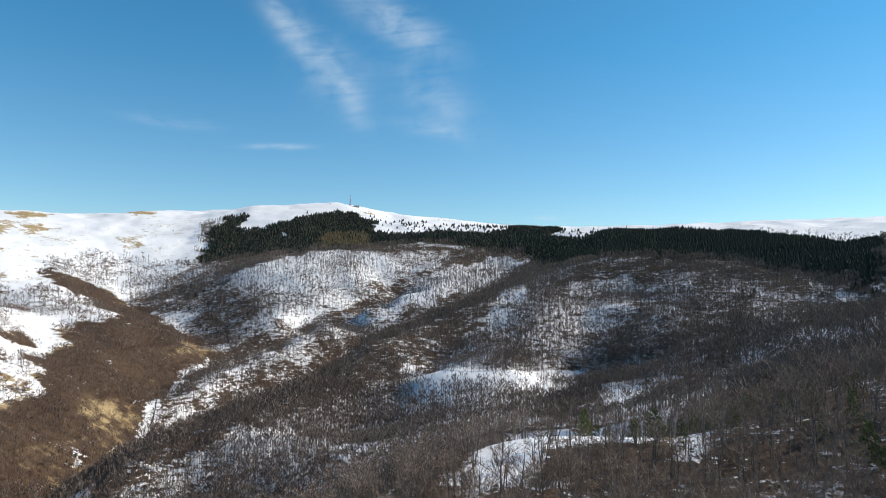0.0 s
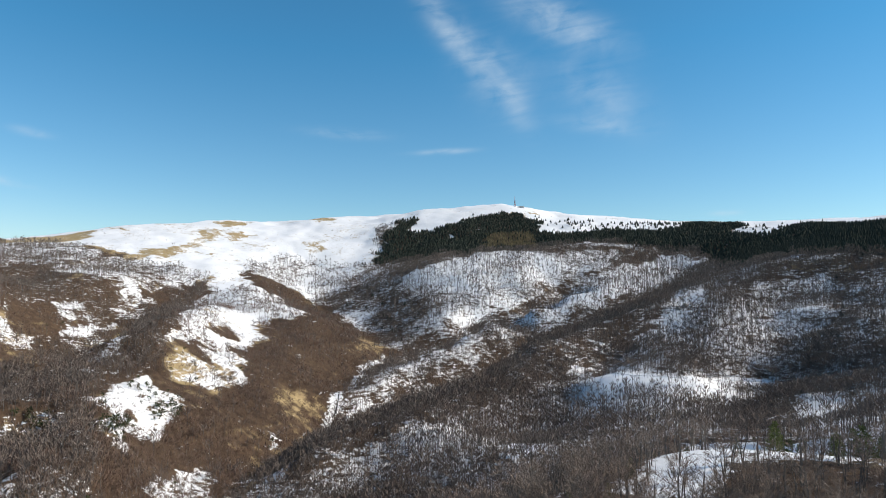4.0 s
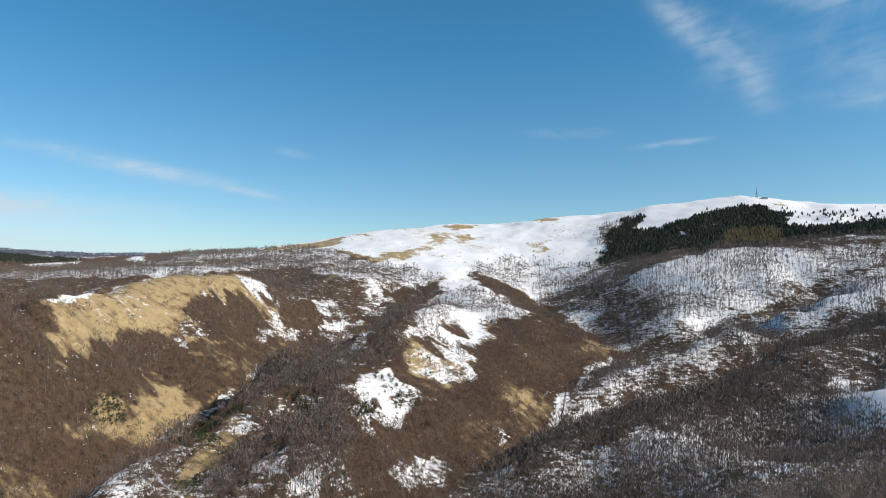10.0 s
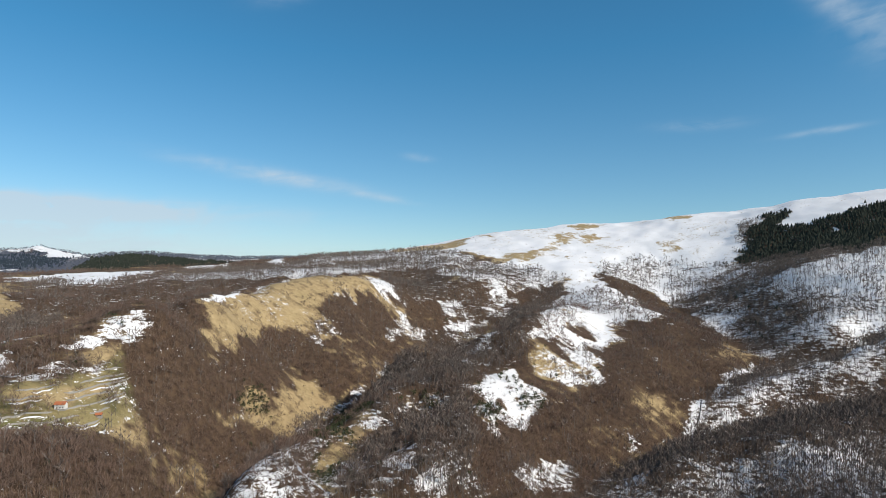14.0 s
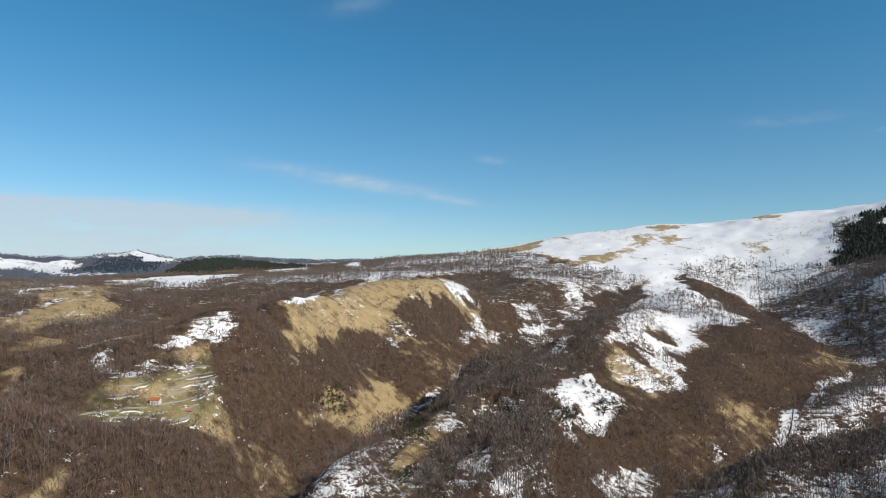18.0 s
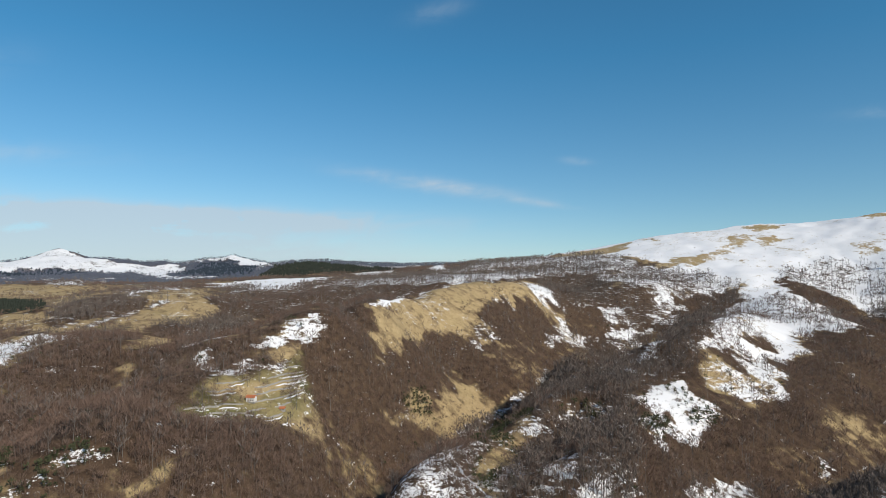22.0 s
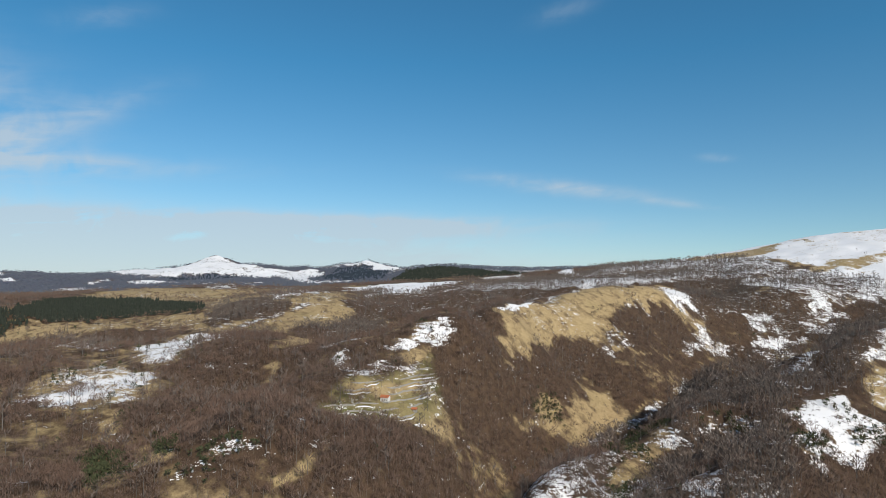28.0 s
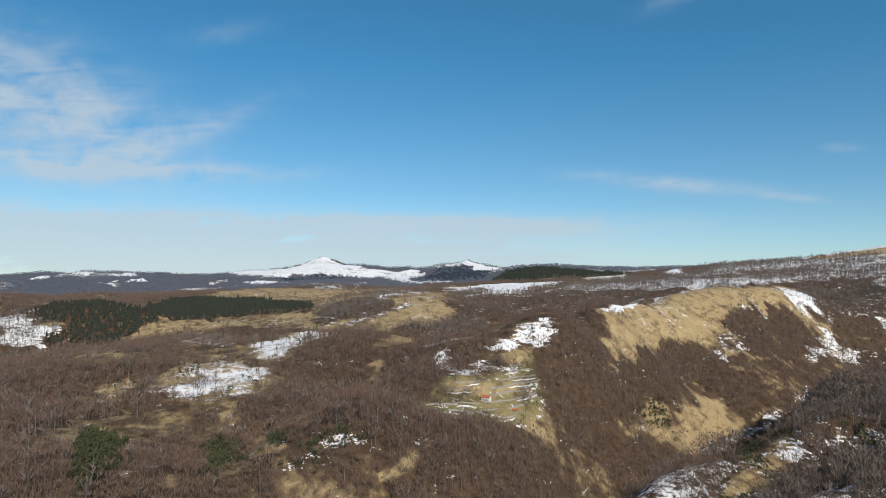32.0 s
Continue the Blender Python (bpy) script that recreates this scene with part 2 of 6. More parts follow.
# ---- plan: crests, spurs and streams placed from the camera's view at guessed distances; x east, y north, height over the drone ----
PLAN = {}
PLAN['crest_plateau'] = [(1997, 2874, 278), (1734, 2983, 282), (1481, 3061, 271), (1117, 3105, 279), (912, 3067, 236)]
PLAN['crest_conifer'] = [(998, 1438, 93), (937, 1478, 85), (852, 1563, 103), (760, 1665, 121), (657, 1783, 136), (570, 1917, 146), (493, 2093, 155), (423, 2210, 171)]
PLAN['crest_summit'] = [(250, 2437, 201), (35, 2500, 216), (-78, 2559, 241), (-241, 2609, 268), (-337, 2629, 302), (-430, 2625, 316), (-564, 2600, 309), (-720, 2581, 297), (-786, 2573, 296), (-871, 2556, 275), (-988, 2566, 262), (-1199, 2530, 269), (-1397, 2484, 243), (-1556, 2388, 252)]
PLAN['crest_west'] = [(-1432, 2499, 251), (-1584, 2369, 253), (-1689, 2233, 233), (-1780, 2096, 216), (-1808, 1938, 178), (-1830, 1847, 147), (-1996, 1743, 134), (-2109, 1605, 109), (-2080, 1387, 94)]
PLAN['crest_knob'] = [(-2018, 1559, 107), (-2054, 1425, 102), (-2059, 1329, 85), (-2065, 1262, 71), (-2100, 1202, 83), (-2150, 1174, 75), (-2231, 1129, 60)]
PLAN['ridge_pinewood'] = [(-2691, 1326, 97), (-2850, 1219, 117), (-3030, 1030, 135), (-3031, 857, 122), (-2969, 700, 85), (-2849, 541, 37)]
# far peaks brought nearer and scaled down to keep their place in the view
PLAN['far_peak_round'] = [(-3767, 1011, 140), (-3909, 849, 193), (-3930, 745, 182), (-3899, 633, 137), (-3815, 516, 92)]
PLAN['far_peak_white'] = [(-4311, 583, 147), (-4441, 285, 163), (-4498, 132, 183), (-4500, 34, 206), (-4499, -74, 244), (-4487, -157, 203), (-4475, -213, 182), (-4438, -323, 149), (-4367, -534, 129), (-4233, -758, 98)]
PLAN['far_hills'] = [(-4381, -1028, 106), (-4357, -1126, 115), (-4295, -1342, 97), (-4199, -1472, 107), (-4149, -1609, 94), (-4142, -1759, 83), (-4086, -1885, 87), (-3913, -2222, 79)]
PLAN['shoulder_dome'] = [(-552, 1766, 21), (-462, 1843, 62), (-315, 1935, 86), (-148, 1995, 95), (29, 2020, 88), (169, 1993, 76)]
PLAN['foot_conifer'] = [(-790, 2107, 75), (-609, 2062, 83), (-418, 2109, 114), (-253, 2135, 119)]
PLAN['dome_front'] = [(-216, 1706, -5), (-309, 1570, -60), (-363, 1455, -94)]
PLAN['gully_dome'] = [(-95, 1697, -64), (-242, 1501, -144), (-337, 1359, -199), (-383, 1274, -214)]
PLAN['snow_bowl'] = [(-1295, 2021, 114), (-1125, 2176, 134), (-876, 2181, 106)]
PLAN['bowl_floor'] = [(-1082, 1622, -4), (-1132, 1828, 51), (-1084, 1972, 54)]
PLAN['stream_main'] = [(-1015, 1986, 22), (-865, 1748, -57), (-657, 1546, -113), (-451, 1325, -161), (-434, 1119, -176), (-427, 992, -190), (-405, 881, -204), (-380, 749, -212), (-366, 637, -214)]
PLAN['spur_far'] = [(165, 1943, 48), (16, 1780, 9), (-182, 1539, -61), (-271, 1394, -93), (-341, 1213, -136), (-365, 1101, -156), (-392, 963, -174)]
PLAN['gully_between'] = [(178, 1731, 0), (23, 1570, -50), (-79, 1418, -115), (-178, 1247, -175), (-246, 1072, -225), (-294, 956, -245), (-335, 868, -246)]
PLAN['spur_near'] = [(309, 1621, 41), (192, 1488, -6), (106, 1386, -32), (19, 1280, -60), (-55, 1169, -85), (-122, 1043, -105), (-152, 948, -127), (-183, 861, -146), (-232, 776, -156), (-266, 722, -162), (-283, 673, -168), (-294, 624, -174)]
PLAN['shoulder_east'] = [(319, 1466, 34), (398, 1425, 42), (500, 1361, 35), (581, 1274, 29), (631, 1160, 9), (654, 1065, -10), (649, 949, -37)]
PLAN['slope_road'] = [(-50, 899, -128), (50, 849, -122), (173, 832, -120), (209, 731, -119), (292, 658, -110)]
PLAN['slope_upper'] = [(122, 1194, -65), (234, 1228, -45), (396, 1080, -48), (488, 930, -49), (506, 863, -53)]
PLAN['gully_east'] = [(359, 1029, -48), (271, 890, -113), (214, 823, -146)]
PLAN['spur_mid'] = [(249, 1306, -25), (178, 1146, -62), (102, 995, -106), (33, 799, -141)]
PLAN['gully_mid'] = [(304, 1295, -36), (216, 997, -111), (153, 806, -163)]
PLAN['spur_east'] = [(476, 1047, -37), (364, 888, -78), (263, 756, -106)]
PLAN['gully_left'] = [(17, 1120, -110), (-51, 929, -156), (-89, 715, -192)]
PLAN['slope_low'] = [(87, 634, -139), (-49, 678, -161), (-162, 660, -175), (-263, 627, -193)]
PLAN['east_gully_bottom'] = [(298, 474, -58), (164, 451, -94), (71, 373, -123), (-23, 329, -147), (-66, 272, -156)]
PLAN['ridge_home'] = [(182, 226, -27), (153, 222, -32), (119, 220, -42), (92, 222, -50), (73, 223, -56), (54, 224, -59), (23, 229, -58), (7, 215, -57), (-14, 195, -60), (-32, 167, -61)]
PLAN['snow_hollow'] = [(80, 214, -47), (58, 208, -47), (39, 206, -48), (26, 203, -49), (13, 195, -51), (3, 180, -54)]
PLAN['hollow_foot'] = [(62, 180, -49), (40, 167, -50), (23, 156, -51), (9, 150, -52)]
PLAN['home_front'] = [(90, 132, -46), (46, 127, -55), (11, 111, -57), (-18, 114, -64)]
PLAN['ridge_middle'] = [(-960, 1581, -23), (-789, 1276, -62), (-652, 1007, -95), (-551, 799, -118), (-529, 703, -126), (-519, 635, -125), (-493, 525, -130), (-450, 427, -143), (-409, 353, -150)]
PLAN['middle_flank'] = [(-644, 1333, -81), (-491, 894, -144), (-431, 674, -180), (-409, 556, -193)]
PLAN['middle_toe'] = [(-523, 466, -158), (-466, 362, -167)]
PLAN['middle_west'] = [(-538, 432, -122), (-584, 502, -113), (-615, 587, -101), (-673, 740, -86), (-720, 897, -69), (-808, 1143, -50)]
PLAN['stream_side'] = [(-1180, 1553, -10), (-1076, 1184, -99), (-1048, 1002, -140), (-956, 851, -147), (-893, 741, -165), (-801, 631, -171), (-738, 533, -190), (-696, 452, -199)]
PLAN['knoll'] = [(-450, 217, -148), (-484, 251, -143), (-507, 291, -142), (-529, 341, -145)]
PLAN['knoll_ridge'] = [(-531, 366, -146), (-553, 404, -145), (-576, 449, -142), (-600, 491, -136)]
PLAN['knoll_face'] = [(-462, 249, -149), (-481, 290, -149), (-500, 332, -153), (-512, 376, -156)]
PLAN['knoll_side'] = [(-448, 302, -161), (-478, 363, -162), (-493, 416, -160)]
PLAN['hollow_mid'] = [(-610, 563, -138), (-707, 777, -155), (-854, 1084, -160)]
PLAN['hill_gold'] = [(-876, 393, -25), (-1000, 505, -15), (-1081, 607, -3), (-1113, 690, 9), (-1140, 778, 13), (-1161, 869, 12), (-1246, 1003, 5), (-1340, 1202, -10)]
PLAN['gold_flank'] = [(-871, 404, -86), (-936, 558, -94), (-876, 632, -126), (-1029, 858, -110)]
PLAN['gold_foot'] = [(-760, 402, -143), (-748, 464, -180), (-662, 308, -176)]
PLAN['gorge_back'] = [(-1519, 1056, 40), (-1534, 843, -7), (-1474, 623, -53), (-1336, 417, -73), (-1173, 252, -100)]
PLAN['slope_back'] = [(-1287, 1259, 9), (-1175, 1363, 9), (-1601, 1435, 59), (-1900, 1297, 74)]
PLAN['bench_snow'] = [(-2079, 984, 39), (-2100, 807, 33), (-2062, 607, 22), (-2005, 428, 9), (-2026, 313, 4)]
PLAN['hill_terrace'] = [(-748, 283, -29), (-750, 247, -37), (-741, 209, -48), (-710, 168, -62), (-668, 127, -82)]
PLAN['terrace_low'] = [(-626, 177, -97), (-602, 148, -104), (-581, 100, -114), (-535, 126, -118)]
PLAN['crest_west_near'] = [(-786, 149, -60), (-813, 111, -64), (-847, 70, -62), (-930, 5, -63), (-918, -65, -70), (-894, -107, -77), (-1026, -222, -75), (-1051, -324, -87), (-976, -388, -98), (-890, -456, -95)]
PLAN['west_slope'] = [(-597, 61, -95), (-648, -45, -101), (-682, -156, -104), (-701, -267, -104), (-664, -348, -97)]
PLAN['west_low'] = [(-614, 243, -157), (-457, 108, -134), (-439, 26, -126), (-455, -67, -126), (-450, -136, -121), (-429, -192, -116)]
PLAN['west_spur'] = [(-680, 123, -74), (-600, 52, -86), (-518, 4, -95), (-482, -33, -107), (-459, -63, -121)]
PLAN['west_gully_left'] = [(-690, 40, -104), (-620, -5, -117), (-555, -45, -126), (-515, -78, -131)]
PLAN['west_gully'] = [(-499, 104, -120), (-449, 74, -127)]
PLAN['hill_brown'] = [(-1474, 280, -30), (-1585, 215, -8), (-1643, 150, -4), (-1498, 71, -24)]
PLAN['vale_west'] = [(-1197, 78, -71), (-1245, -109, -91), (-1266, -294, -115), (-1400, -538, -127), (-1345, -663, -122)]
PLAN['hill_pine'] = [(-1799, -68, -37), (-1886, -229, -26), (-1862, -376, -26), (-1695, -435, -42), (-1572, -500, -39), (-1586, -612, -40), (-1545, -709, -57)]
PLAN['plateau_brown'] = [(-2395, 155, 10), (-2499, -54, 18), (-2482, -302, 6), (-2345, -511, -13), (-2387, -743, -20), (-2308, -960, -30)]
PLAN['vale_far'] = [(-3296, 156, 14), (-3276, -399, 3), (-3151, -982, -16), (-2998, -1380, -18)]
PLAN['vale_behind'] = [(-1156, -476, -139), (-1170, -378, -124), (-1169, -270, -111), (-1140, -155, -117), (-1079, -40, -100), (-1029, 50, -97), (-963, 114, -97), (-933, 177, -99), (-913, 224, -102), (-902, 263, -90), (-892, 298, -68)]
PLAN['gold_behind'] = [(-1041, 439, -65), (-1131, 532, -52), (-1217, 671, -37), (-1387, 893, -31)]
PLAN['ridge_middle_back'] = [(-677, 593, -106), (-673, 642, -93), (-679, 707, -81)]
PLAN['back_ridge'] = [(277, 160, -20), (350, 0, 0), (229, -192, -10), (-45, -256, -40), (-192, -229, -110)]
PLAN['back_hills'] = [(995, 835, 110), (1409, 513, 130), (1503, -547, 150), (849, -1472, 140), (-295, -1674, 90), (-964, -1149, 40), (-1064, -745, -20)]
PLAN['rim'] = [(0, 4850, 230), (-1658, 4557, 200), (-3117, 3715, 100), (-4200, 2425, -20), (-4684, 1255, 60), (-4850, 0, 150), (-4684, -1255, 60), (-4200, -2424, 60), (-2424, -4200, 100), (0, -4850, 150), (2424, -4200, 200), (4200, -2424, 220), (4850, 0, 240), (4200, 2425, 250), (2424, 4200, 240)]
PLAN['stream_lower'] = [(-315, 486, -217), (-304, 304, -220), (-294, 170, -222), (-275, 48, -224), (-265, -46, -226), (-242, -139, -228)]
PLAN['stream_side_foot'] = [(-682, 417, -199), (-647, 358, -203), (-577, 275, -207), (-480, 198, -211), (-385, 140, -216)]

# ---- land form: crests, spurs and streams of the plan, in metres from the drone ----
def lattice(ix, iy, seed):
    h = (ix.astype(np.int64) * 374761393 + iy.astype(np.int64) * 668265263 + seed * 974711) & 0xFFFFFFFF
    h = ((h ^ (h >> 13)) * 1274126177) & 0xFFFFFFFF
    return ((h ^ (h >> 16)) & 0xFFFFFF) / float(0xFFFFFF)


def value_noise(x, y, scale, seed=0):
    u, v = np.asarray(x) / scale, np.asarray(y) / scale
    i, j = np.floor(u), np.floor(v)
    a, b = u - i, v - j
    a, b = a * a * (3 - 2 * a), b * b * (3 - 2 * b)
    return ((lattice(i, j, seed) * (1 - a) + lattice(i + 1, j, seed) * a) * (1 - b)
            + (lattice(i, j + 1, seed) * (1 - a) + lattice(i + 1, j + 1, seed) * a) * b)


def fbm(x, y, scale, octaves=4, seed=0):
    total, weight, amp = 0.0, 0.0, 1.0
    for k in range(octaves):
        total = total + amp * value_noise(x + 31.7 * k, y - 17.3 * k, scale / 2 ** k, seed + k)
        weight, amp = weight + amp, amp * 0.5
    return total / weight


def smooth(a, b, v):
    s = np.clip((v - a) / (b - a), 0, 1)
    return s * s * (3 - 2 * s)


def land_nodes():
    """Points every few dozen metres along the lines of the plan."""
    nodes = []
    for pts in PLAN.values():
        pts = np.array(pts, float)
        for p, q in zip(pts[:-1], pts[1:]):
            near = min(np.hypot(p[0], p[1]), np.hypot(q[0], q[1]))
            n = max(1, int(np.hypot(*(q - p)[:2]) / max(40, 0.06 * near)))
            nodes += [p + (q - p) * k / n for k in range(n)]
        nodes.append(pts[-1])
    keep = []
    for p in nodes:
        if all((p[0] - k[0]) ** 2 + (p[1] - k[1]) ** 2 > 15 ** 2 for k in keep):
            keep.append(p)
    return np.array(keep)


NODES = land_nodes()


def folds(x, y):
    """Broad folds and side gullies on the slopes."""
    r = np.hypot(x, y)
    fold = np.abs(fbm(x, y, 240, 3, 5) - 0.5) * 2
    out = (fold - 0.28) * 22 * smooth(300, 900, r) * (1 - 0.55 * smooth(2200, 2600, r))
    out = out + (fbm(x, y, 420, 3, 15) - 0.5) * 24 * smooth(2750, 3300, r)
    return out + (0.25 - np.abs(fbm(x, y, 190, 3, 25) - 0.5) * 2) * 34 * smooth(3400, 3900, r)


def relief(x, y):
    """The folds, with the hummocks that lie on them."""
    return folds(x, y) + (fbm(x, y, 75, 4, 9) - 0.5) * (9 + 5 * smooth(1700, 2300, np.hypot(x, y))) * smooth(150, 600, np.hypot(x, y))


def land_weights():
    n = len(NODES)
    d = np.hypot(NODES[:, None, 0] - NODES[None, :, 0], NODES[:, None, 1] - NODES[None, :, 1])
    m = np.zeros((n + 3, n + 3))
    m[:n, :n] = -np.sqrt(d * d + 900) + 4.0 * np.eye(n)
    m[:n, n] = m[n, :n] = 1
    m[:n, n + 1:] = NODES[:, :2] / 1000
    m[n + 1:, :n] = NODES[:, :2].T / 1000
    return np.linalg.solve(m, np.r_[NODES[:, 2] - folds(NODES[:, 0], NODES[:, 1]), 0, 0, 0])


WEIGHTS = land_weights()


def land_height(x, y):
    """Height of the ground in metres over the drone's level, with its fine relief."""
    x, y = np.asarray(x, float).ravel(), np.asarray(y, float).ravel()
    n, out = len(NODES), np.empty(len(x))
    for k in range(0, len(x), 20000):
        a, b = x[k:k + 20000], y[k:k + 20000]
        d = np.sqrt((a[:, None] - NODES[None, :, 0]) ** 2 + (b[:, None] - NODES[None, :, 1]) ** 2 + 900)
        out[k:k + 20000] = -d @ WEIGHTS[:n] + WEIGHTS[n] + (a * WEIGHTS[n + 1] + b * WEIGHTS[n + 2]) / 1000
    return out + relief(x, y)

# what grows where: kind, softness of the edge, outline on the plan, mostly cast from the camera's view
ZONES, BANDS, ROADS = [], [], []
ZONES.append(('scrub', 15, [(-1316, 2583), (-1015, 1986), (-865, 1748), (-657, 1546), (-451, 1325), (-434, 1119), (-427, 992), (-405, 881), (-380, 749), (-366, 637), (-282, 282), (-196, 34), (-124, -216), (-2449, -4243), (-4243, -2449), (-4604, -1675), (-4825, -850), (-4900, 0), (-4733, 1268), (-4243, 2450), (-3464, 3464), (-2449, 4243)]))
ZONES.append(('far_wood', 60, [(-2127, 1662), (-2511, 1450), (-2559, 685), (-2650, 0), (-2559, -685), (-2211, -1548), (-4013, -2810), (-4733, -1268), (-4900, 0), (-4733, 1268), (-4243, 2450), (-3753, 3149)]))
ZONES.append(('crest_grass', 25, [(1363, 1144), (1038, 1482), (868, 1633), (660, 1813), (432, 2034), (238, 2267), (0, 2500), (-178, 2553), (-444, 2521), (-705, 2460), (-958, 2373), (-1201, 2260), (-1645, 1961), (-1930, 1619), (-2056, 1386), (-4062, 2740), (-3403, 3524), (-2596, 4155), (-1675, 4604), (-681, 4852), (341, 4888), (1350, 4710), (2300, 4326), (3149, 3753), (3861, 3016)]))
ZONES.append(('near_wood', 20, [(264, 221), (221, 264), (172, 298), (117, 324), (59, 339), (0, 345), (-59, 339), (-117, 324), (-172, 298), (-192, 229), (-216, 125), (-216, -124), (49, -86), (259, 150)]))
BANDS.append(('near_pines', 7, [(92, 222), (73, 223), (54, 224)]))
BANDS.append(('near_wood', 9, [(23, 229), (7, 215), (-14, 195)]))
ZONES.append(('snow_hollow', 2, [(15, 191), (29, 184), (46, 182), (60, 180), (71, 183), (95, 244), (83, 249), (63, 254), (41, 259), (20, 249)]))
ZONES.append(('snow', 8, [(-804, 2072), (-814, 2246), (-831, 2408), (-757, 2477), (-703, 2518), (-651, 2575), (-578, 2592), (-507, 2618), (-432, 2634), (-341, 2659), (-239, 2579), (-147, 2575), (-58, 2651), (21, 2641), (98, 2615), (174, 2601), (245, 2619), (313, 2603), (377, 2569), (421, 2431), (377, 2176), (324, 2185), (275, 2226), (220, 2228), (165, 2234), (110, 2224), (54, 2210), (-1, 2202), (-55, 2171), (-110, 2209), (-164, 2201), (-218, 2189), (-270, 2177), (-321, 2154), (-374, 2149), (-427, 2151), (-483, 2123), (-547, 2138), (-608, 2135), (-671, 2142), (-717, 2120), (-761, 2096)]))
ZONES.append(('conifer', 7, [(-801, 2063), (-805, 2156), (-814, 2246), (-827, 2384), (-821, 2472), (-749, 2452), (-738, 2361), (-653, 2343), (-634, 2350), (-590, 2382), (-551, 2440), (-448, 2469), (-389, 2513), (-307, 2481), (-208, 2482), (-96, 2426), (33, 2411), (161, 2408), (334, 2593), (432, 2263), (479, 2118), (599, 2143), (680, 1846), (804, 1761), (854, 1646), (915, 1554), (943, 1510), (1009, 1528), (1051, 1514), (676, 978), (671, 1021), (662, 1117), (625, 1216), (600, 1339), (473, 1434), (358, 1598), (296, 1605), (260, 1974), (139, 2074), (-1, 2118), (-157, 2107), (-220, 2005), (-323, 1979), (-413, 1914), (-521, 2003), (-617, 2029), (-688, 2025)]))
ZONES.append(('conifer_snow', 4, [(-271, 2359), (-232, 2500), (-166, 2512), (-99, 2503), (-32, 2498), (35, 2515), (127, 2581), (222, 2621), (258, 2412), (156, 2324), (94, 2335), (32, 2327), (-36, 2287), (-105, 2324), (-172, 2302), (-234, 2313)]))
ZONES.append(('conifer_snow', 4, [(237, 2317), (289, 2241), (340, 2189), (390, 2253), (487, 2238), (556, 2199), (631, 2187), (505, 2068), (431, 1983), (407, 2133), (352, 2183), (295, 2234)]))
ZONES.append(('snow', 3, [(-769, 2380), (-760, 2430), (-727, 2422), (-705, 2378), (-659, 2363), (-628, 2312), (-705, 2310), (-746, 2322)]))
ZONES.append(('snow', 3, [(-576, 2238), (-562, 2270), (-543, 2265), (-552, 2231)]))
ZONES.append(('larch', 4, [(-407, 2050), (-432, 2236), (-372, 2277), (-292, 2283), (-248, 2252), (-236, 2015), (-297, 2063), (-352, 2055)]))
ZONES.append(('snow', 3, [(-233, 1989), (-244, 2152), (-224, 2104), (-218, 1984)]))
ZONES.append(('dense_wood', 8, [(-672, 1979), (-629, 2008), (-571, 1993), (-518, 1989), (-441, 1937), (-375, 1919), (-317, 1946), (-267, 2001), (-210, 2022), (-156, 2084), (-103, 2065), (-52, 2061), (-1, 2069), (69, 2075), (138, 2063), (201, 2024), (257, 1956), (213, 1914), (165, 1952), (115, 1975), (56, 1917), (0, 1856), (-47, 1891), (-96, 1933), (-146, 1959), (-197, 1951), (-248, 1943), (-297, 1935), (-343, 1920), (-389, 1888), (-438, 1876), (-495, 1822), (-529, 1780), (-567, 1753), (-637, 1821)]))
ZONES.append(('snow_wood', 8, [(-567, 1753), (-529, 1780), (-495, 1822), (-447, 1859), (-397, 1895), (-353, 1972), (-299, 1956), (-247, 1952), (-197, 1963), (-149, 1979), (-100, 2000), (-51, 2015), (0, 2033), (28, 2007), (-39, 1844), (-85, 1823), (-129, 1784), (-170, 1719), (-208, 1661), (-238, 1610), (-267, 1566), (-302, 1536), (-334, 1496), (-373, 1424), (-415, 1416), (-438, 1516), (-480, 1621), (-545, 1690), (-629, 1799)]))
ZONES.append(('bright_wood', 8, [(-580, 1766), (-534, 1781), (-495, 1822), (-446, 1854), (-397, 1891), (-350, 1954), (-275, 1937), (-205, 1948), (-151, 1893), (-136, 1836), (-184, 1742), (-228, 1699), (-273, 1681), (-325, 1646), (-379, 1630), (-439, 1639), (-505, 1667)]))
ZONES.append(('dark_wood', 6, [(-844, 1780), (-820, 1818), (-789, 1843), (-741, 1844), (-687, 1828), (-629, 1799), (-522, 1673), (-471, 1624), (-426, 1630), (-383, 1644), (-389, 1610), (-456, 1597), (-440, 1492), (-421, 1395), (-453, 1363), (-495, 1391), (-547, 1441), (-604, 1558), (-699, 1638), (-764, 1696)]))
ZONES.append(('snow_brush', 3, [(-688, 1609), (-644, 1614), (-600, 1595), (-609, 1561), (-637, 1530)]))
BANDS.append(('dense_wood', 12, [(136, 2035), (66, 1984), (0, 1901), (-45, 1841), (-88, 1821), (-129, 1779), (-169, 1712), (-207, 1655), (-236, 1599), (-266, 1561), (-301, 1531), (-332, 1489), (-353, 1438), (-379, 1414), (-407, 1397), (-431, 1371)]))
ZONES.append(('bright_wood', 6, [(0, 1840), (63, 1917), (132, 1994), (214, 1974), (217, 1881), (168, 1790), (122, 1689), (53, 1651), (0, 1583), (-67, 1560), (-114, 1539), (-98, 1738), (-50, 1766)]))
